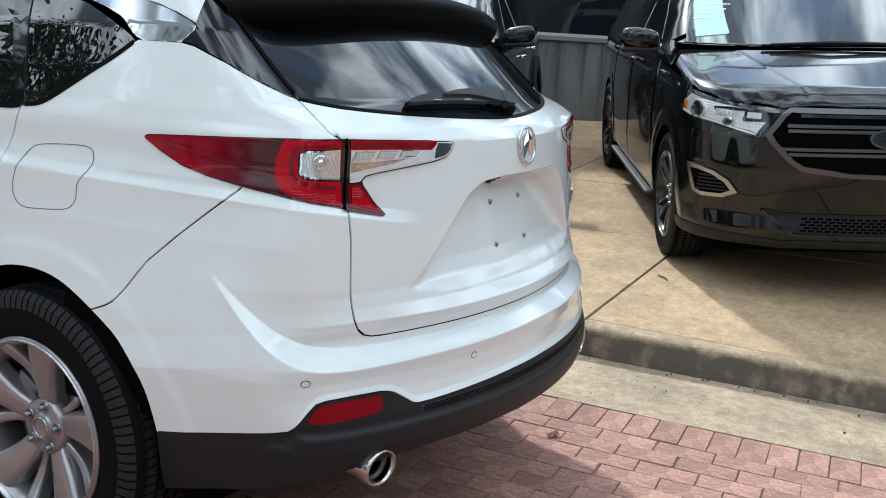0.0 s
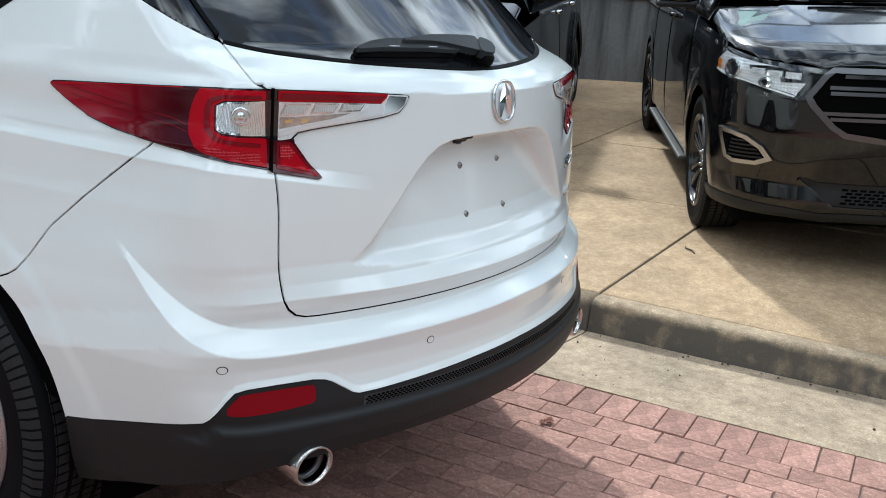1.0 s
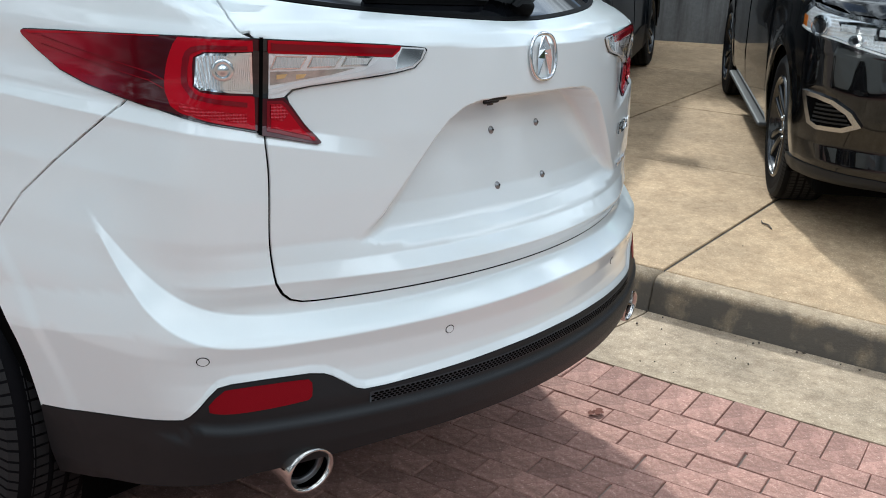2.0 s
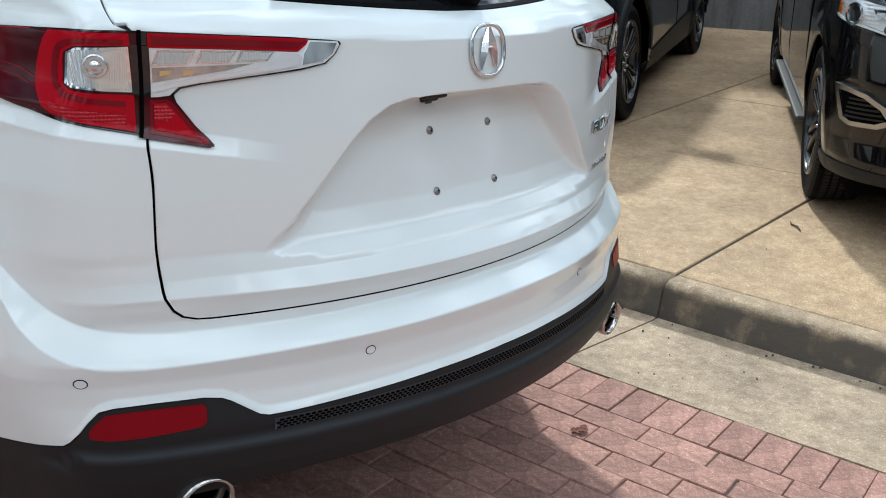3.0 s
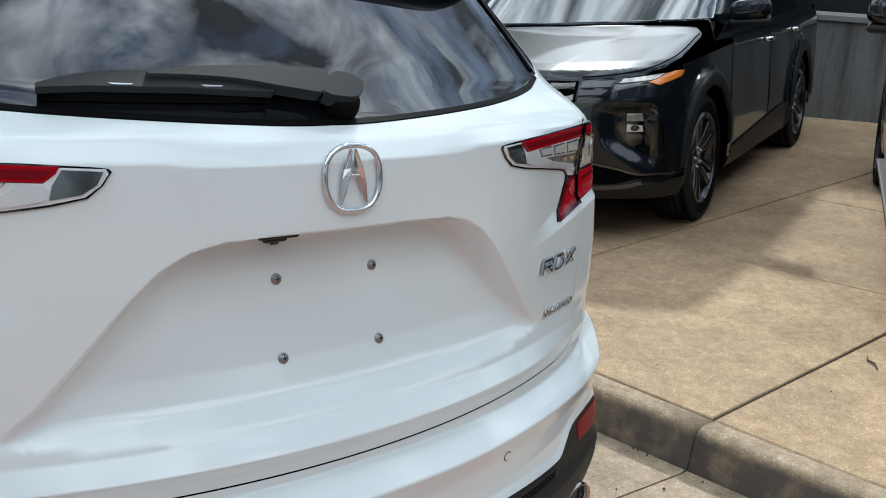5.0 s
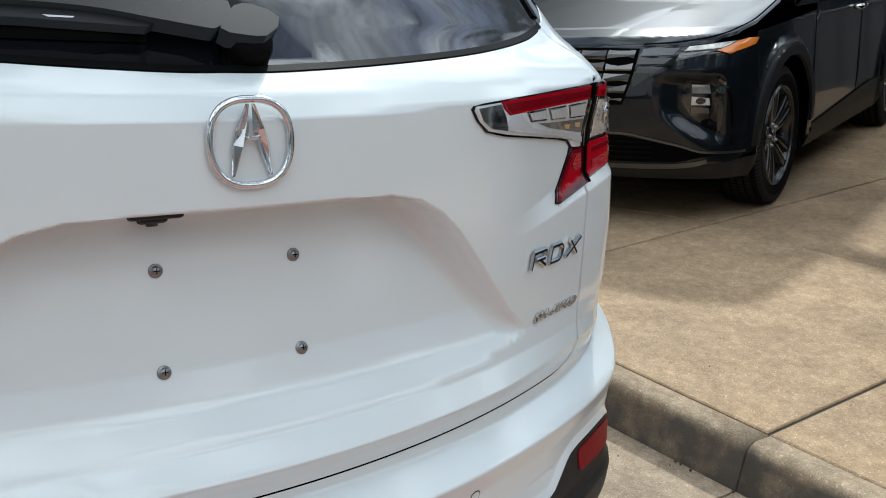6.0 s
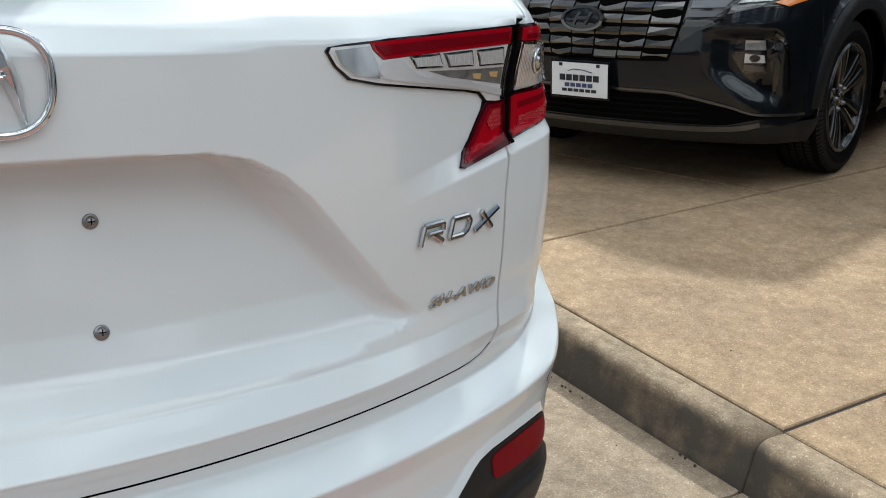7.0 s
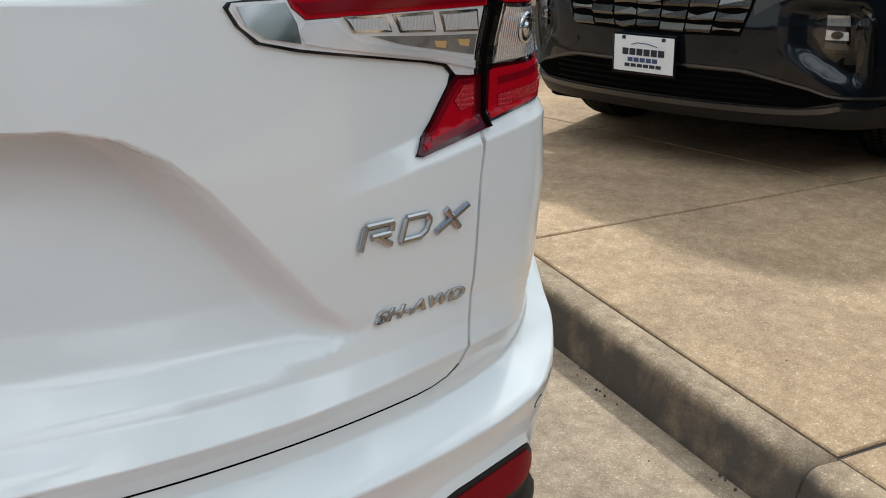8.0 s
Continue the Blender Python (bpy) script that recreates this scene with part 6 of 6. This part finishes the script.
for s in (1, -1):
    way = (lambda o: list(o)) if s == -1 else mirror
    q = lambda nm, o, mat, up, par, r=.02: skin(nm, way(o), mat, par, TS, TN, lift=up + .004, res=r, thick=.006)
    lampt = skin("running_lamp", way(fair([(.378, .870), (.54, .876), (.799, .896), (.758, .866), (.63, .832), (.482, .790), (.40, .745), (.35, .70), (.345, .735)], step=.02)), GLOSS, slate_car, TS, TN, lift=.007, res=.03, label="dark faceted running lamp with amber tip")
    for k in range(3):
        z = .862 - .036 * k
        q("lamp_facet", fair([(.385 - .010 * k, z), (.505 - .028 * k, z + .004 - .004 * k), (.480 - .030 * k, z - .024), (.378 - .010 * k, z - .026)]), GRAPHITE, .010, lampt)
    q("lamp_bar", fair([(.535, .871), (.70, .885), (.640, .862), (.515, .852)]), LAMP_DEEP, .010, lampt)
    q("lamp_bar", fair([(.500, .842), (.60, .850), (.575, .836), (.485, .812)]), DARK_CHROME, .010, lampt)
    q("indicator", fair([(.622, .850), (.700, .882), (.757, .894), (.815, .896), (.79, .870), (.664, .836)]), AMBER, .012, lampt)
    pocket = skin("lamp_pocket", way(fair([(.505, .640), (.530, .725), (.616, .712), (.640, .690), (.655, .60), (.655, .47), (.60, .50), (.545, .560)], step=.02)), GLOSS, slate_car, TS, TN, lift=.007, res=.03)
    ribbon("pocket_edge", way(bend([(.632, .735), (.662, .690), (.680, .55), (.690, .42)])), .008, DARK_CHROME, pocket, TS, TN, .012)
    for z0, z1, mt in ((.664, .712, LAMP_DEEP), (.612, .650, CRYSTAL), (.576, .604, GRAPHITE)):
        q("headlamp_unit", fair([(.546, z0), (.546, z1), (.604, z1 - .010), (.608, z0 - .004)]), mt, .014, pocket, .012)
    q("projector", [(.575 + .016 * math.cos(a), .630 + .015 * math.sin(a)) for a in np.linspace(0, 2 * math.pi, 20, endpoint=False)], GLOSS, .018, pocket, .008)
    q("headlamp_cover", fair([(.512, .640), (.545, .722), (.616, .705), (.630, .565), (.545, .566)]), CLEAR, .026, pocket)
    ribbon("bumper_line", way(bend([(.10, .487), (.31, .484), (.394, .464), (.505, .426), (.576, .393), (.66, .382), (.766, .372)])), .010, GRAPHITE, slate_car, TS, TN, .012)
    skin("arch_cladding", way(fair([(trun(.93 - c * math.cos(a)), .362 + c * math.sin(a)) for c, rng in ((.415, np.linspace(.05, math.pi - .05, 30)), (.49, np.linspace(math.pi - .05, .05, 30))) for a in rng], step=.06)), TRIM, slate_car, TS, TN, lift=.010, res=.02, thick=.01)
    skin("arch_cladding", way(fair([(trun(3.685 - c * math.cos(a)), .362 + c * math.sin(a)) for c, rng in ((.415, np.linspace(.05, math.pi - .05, 30)), (.49, np.linspace(math.pi - .05, .05, 30))) for a in rng], step=.06)), TRIM, slate_car, TS, TN, lift=.010, res=.02, thick=.01)
    skin("sill_cladding", way(fair([(trun(1.42), .22), (trun(3.2), .22), (trun(3.24), .42), (trun(2.9), .43), (trun(1.40), .33)], step=.06)), TRIM, slate_car, TS, TN, lift=.010, res=.05)
    bm = lathe(bmesh.new(), [(0, .009), (.004, .008), (.005, .001)], 12, "y")
    q2 = TS([s * .30], [.555])[0]
    part("parking_sensor", placed(bm, Matrix.Translation(q2 - np.array([0, .006, 0]))), VOID, slate_car)
skin("lower_intake", fair([(-.50, .345), (.50, .345), (.62, .375), (.52, .412), (.394, .452), (.31, .472), (-.31, .472), (-.394, .452), (-.52, .412), (-.62, .375)], step=.03), VOID, slate_car, TS, TN, lift=.007, res=.03)
for k in range(4):
    ribbon("intake_slat", [(u, .365 + .026 * k) for u in np.linspace(-.42, .42, 20)], .008, RUBBER, slate_car, TS, TN, .010)
ribbon("lower_lip", bend([(-.60, .345), (-.466, .328), (0, .325), (.466, .328), (.60, .345)]), .020, GRAPHITE, slate_car, TS, TN, .012)
skin("lower_apron", fair([(-.85, .34), (-.60, .332), (0, .312), (.60, .332), (.85, .34), (.80, .24), (.5, .262), (-.5, .262), (-.80, .24)], step=.04), TRIM, slate_car, TS, TN, lift=.004, res=.04)
bm = box(bmesh.new(), (-.160, -.030, .431), (.160, -.022, .605), .004)
plate = part("dealer_plate", bm, GLOSS, slate_car, "white dealer plate in a black frame")
bm = box(bmesh.new(), (-.150, -.0325, .442), (.150, -.029, .594), .001)
part("plate_face", bm, WHITE, plate)
for x0, x1, z0, z1, mt in ((-.108, .108, .512, .540, INK), (-.080, .075, .484, .502, INK_BLUE), (-.095, .095, .462, .476, INK)):
    n = 6 if mt is INK else 5
    for k in range(n):
        w = (x1 - x0) / n
        part("plate_bar", box(bmesh.new(), (x0 + w * k + .003, -.0345, z0), (x0 + w * (k + 1) - .003, -.032, z1)), mt, plate)
part("plate_mark", tube(bmesh.new(), [(-.06, -.034, .556), (-.03, -.034, .565), (.02, -.034, .563), (.07, -.034, .553)], .002, 6), INK_BLUE, plate)
for x in (-.10, .10):
    part("plate_bolt", box(bmesh.new(), (x - .009, -.036, .577), (x + .009, -.031, .592), .002), INK, plate)
wing_mirror(slate_car, -1, -.985, 1.50, 1.15, SLATE_PAINT)
wing_mirror(slate_car, 1, .985, 1.50, 1.15, SLATE_PAINT)

# ---- the showroom wall behind the lot ----
WO, WD, WNRM = Vector((8.2, 2.79, 0)), Vector((.47, -.88, 0)).normalized(), Vector((-.88, -.47, 0)).normalized()


def wall_box(name, s0, s1, z0, z1, d0, d1, mat, parent=None, bevel=0.0, label=""):
    """A box along the wall: run s, height z, depth d behind its face."""
    bm = box(bmesh.new(), (s0, d0, z0), (s1, d1, z1), bevel)
    m = Matrix((WD, -WNRM, Vector((0, 0, 1)))).transposed().to_4x4()
    bm.transform(Matrix.Translation(WO) @ m)
    return part(name, bm, mat, parent, label)


wall_east = thing("wall_east", "weathered dark concrete plinth wall of a showroom", "wall")
tagged(wall_east, kind="structure")
for k in range(-9, 9):
    wall_box("wall_panel", 1.52 * k - .62, 1.52 * k + .89, .2, 1.475, 0, .25, WALL, wall_east, .006)
wall_box("wall_cap", -15, 15, 1.475, 1.53, -.03, .30, FRAME, wall_east, .004)
window_1 = thing("window_1", "dark reflecting showroom glazing in slim metal frames", "window")
tagged(window_1, kind="structure")
for k in range(-5, 6):
    wall_box("window_pane", 2.6 * k - 1.28, 2.6 * k + 1.28, 1.56, 3.15, .10, .112, SHOPGLASS, window_1)
    wall_box("mullion", 2.6 * k + 1.285, 2.6 * k + 1.315, 1.53, 3.15, .06, .16, FRAME, window_1)
wall_box("window_head", -15, 15, 3.15, 3.6, .0, .4, WALL, window_1)

# ---- litter on the ground, trees across the street ----
def litter(name, label, cat, bm, mat):
    ob = part(name, bm, mat)
    return tagged(ob, label, cat)


bm = tube(bmesh.new(), [(2.70, -.215, lot(2.70, -.215) + .004), (2.735, -.185, lot(2.735, -.185) + .007), (2.75, -.15, lot(2.75, -.15) + .005), (2.79, -.13, lot(2.79, -.13) + .004)], [.003, .005, .004, .002], 6)
litter("twig", "short dry brown twig lying on the concrete", "twig", bm, BARK)
bm = bmesh.new()
for k in range(9):
    a, d = random.uniform(0, 6.28), random.uniform(.0, .022)
    c = Vector((.721 + 1.25 * d * math.cos(a), -.402 + d * math.sin(a), .0062 + .0005 * k))
    r = random.uniform(.008, .014)
    bm.faces.new([bm.verts.new(c + Vector((r * math.cos(t), r * math.sin(t) * .8, random.uniform(0, .003)))) for t in np.linspace(0, 2 * math.pi, 7, endpoint=False)])
litter("crushed_leaf", "crushed reddish brown leaf on the bricks", "leaf", bm, STAIN)
bm = bmesh.new()
for k in range(70):
    d, y = random.uniform(.14, .74), random.uniform(-1.8, 1.2)
    if random.random() < .5:
        d = random.uniform(.13, .17)
    x = kx(y) - d
    r = random.uniform(.002, .006)
    b = bmesh.ops.create_icosphere(bm, subdivisions=1, radius=r)
    bmesh.ops.translate(bm, verts=b["verts"], vec=(x, y, -.010 + (d - .13) * .018 + r * .3))
tagged(part("grit", bm, BARK), "bits of grit and leaf in the gutter", "grit", kind="stuff")
bm = bmesh.new()
for k in range(30):
    x, y = random.uniform(1.95, 4.5), random.uniform(-1.3, 1.3)
    r = random.uniform(.0012, .003)
    b = bmesh.ops.create_icosphere(bm, subdivisions=1, radius=r)
    bmesh.ops.translate(bm, verts=b["verts"], vec=(x, y, lot(x, y) + r * .4))
tagged(part("grit", bm, BARK), "dark specks of grit on the concrete lot", "grit", kind="stuff")


def tree(at, height, lean, seed):
    rnd = random.Random(seed)
    t = thing("street_tree", "broad-leaved street tree with a forked trunk", "tree", at, group="street trees")
    bm, tips = bmesh.new(), []

    def limb(p, d, length, r, depth):
        pts, q = [p], p
        for k in range(4):
            d = (d + Vector((rnd.uniform(-.22, .22), rnd.uniform(-.22, .22), rnd.uniform(-.02, .15)))).normalized()
            q = q + d * length / 4
            pts.append(q)
        tube(bm, pts, [r * (1 - .14 * k) for k in range(5)], 8)
        tips.extend(pts[2:] if depth < 3 else [])
        if depth:
            for k in range(3 if depth < 3 else 2):
                a = rnd.uniform(0, 6.28)
                limb(q if k else pts[3], (d + Vector((math.cos(a), math.sin(a), .25)) * rnd.uniform(.5, .9)).normalized(), length * .68, r * .52, depth - 1)

    limb(Vector((0, 0, 0)), Vector((lean, 0, 1)).normalized(), height * .38, .17, 3)
    part("trunk", bm, BARK, t, "", True)
    verts, faces = [], []
    for tip in tips:
        for k in range(70):
            c = tip + Vector((rnd.gauss(0, .45), rnd.gauss(0, .45), rnd.gauss(0, .32)))
            u = Vector((rnd.gauss(0, 1), rnd.gauss(0, 1), rnd.gauss(0, .6))).normalized()
            v = u.cross(Vector((rnd.gauss(0, 1), rnd.gauss(0, 1), rnd.gauss(0, 1)))).normalized()
            s = rnd.uniform(.05, .10)
            n = len(verts)
            verts += [c - u * s, c + v * s * .5, c + u * s, c - v * s * .5]
            faces.append((n, n + 1, n + 2, n + 3))
    tagged(pydata("crown", verts, faces, LEAF, t), kind="stuff")
    return t


street_tree = None
for at, h, lean, seed in (((-5.2, 7.2, 0), 7.5, .12, 3), ((-6.8, 11.5, 0), 8.5, -.1, 5), ((-7.5, 3.0, 0), 8.0, .05, 8), ((-5.5, 16.5, 0), 8.0, .1, 11)):
    street_tree = tree(at, h, lean, seed)
for k, (x, y, a) in enumerate(((-9, -9, 40), (-4, -11, 130), (1.5, -12, 220), (7, -11, 300), (12.5, -8, 80), (-11, -3, 170))):
    copy_thing(street_tree, pose(x, y, 0, 0, 0, a))

# ---- the bricks of the street ----
def brick_mesh(name, lx, ly, bevel=.002):
    bm = bmesh.new()
    hx, hy = lx / 2 - .0014, ly / 2 - .0014
    rings = [[(sx * (hx - i), sy * (hy - i), z) for sx, sy in ((-1, -1), (1, -1), (1, 1), (-1, 1))] for i, z in ((0, -.03), (0, -.004), (bevel, 0))]
    vs = [[bm.verts.new(p) for p in r] for r in rings]
    for a, b in zip(vs, vs[1:]):
        for k in range(4):
            bm.faces.new((a[k], a[(k + 1) % 4], b[(k + 1) % 4], b[k]))
    bm.faces.new(vs[-1])
    me = bpy.data.meshes.new(name)
    bm.to_mesh(me)
    bm.free()
    me.materials.append(PAVER)
    return me


street = thing("street", "street of red clay pavers in running bond with a header course", "street")
tagged(street, kind="structure")
HEADER, STRETCHER = brick_mesh("header_brick", .211, .1055), brick_mesh("stretcher_brick", .1055, .211)
rest_v, rest_f, placed_bricks = [], [], 0
for n in range(-1, 46):
    length = .1055 if n < 0 else .211
    d = .77 + (.1055 if n < 0 else .211 + .1055 * (n + .5))
    y = -5.5 + (.1055 if n % 2 else 0)
    while y < 4.5:
        x = kx(y) - d
        turn = -math.atan2(kx(y + .01) - kx(y - .01), .02) + random.gauss(0, .006)
        me = HEADER if n < 0 else STRETCHER
        m = Matrix.Translation((x + random.gauss(0, .0012), y + random.gauss(0, .0012), random.gauss(0, .0011))) @ Matrix.Rotation(turn, 4, "Z") @ Matrix.Rotation(random.gauss(0, .004), 4, "X") @ Matrix.Rotation(random.gauss(0, .004), 4, "Y")
        if -2.1 < y < .35 and d < 2.15 and placed_bricks < 300:
            b = new("brick", me)
            b.parent = street
            b.matrix_basis = m
            placed_bricks += 1
        else:
            k = len(rest_v)
            rest_v += [m @ v.co for v in me.vertices]
            rest_f += [[k + i for i in f.vertices] for f in me.polygons]
        y += length
tagged(pydata("further_bricks", rest_v, rest_f, PAVER, street), kind="stuff")
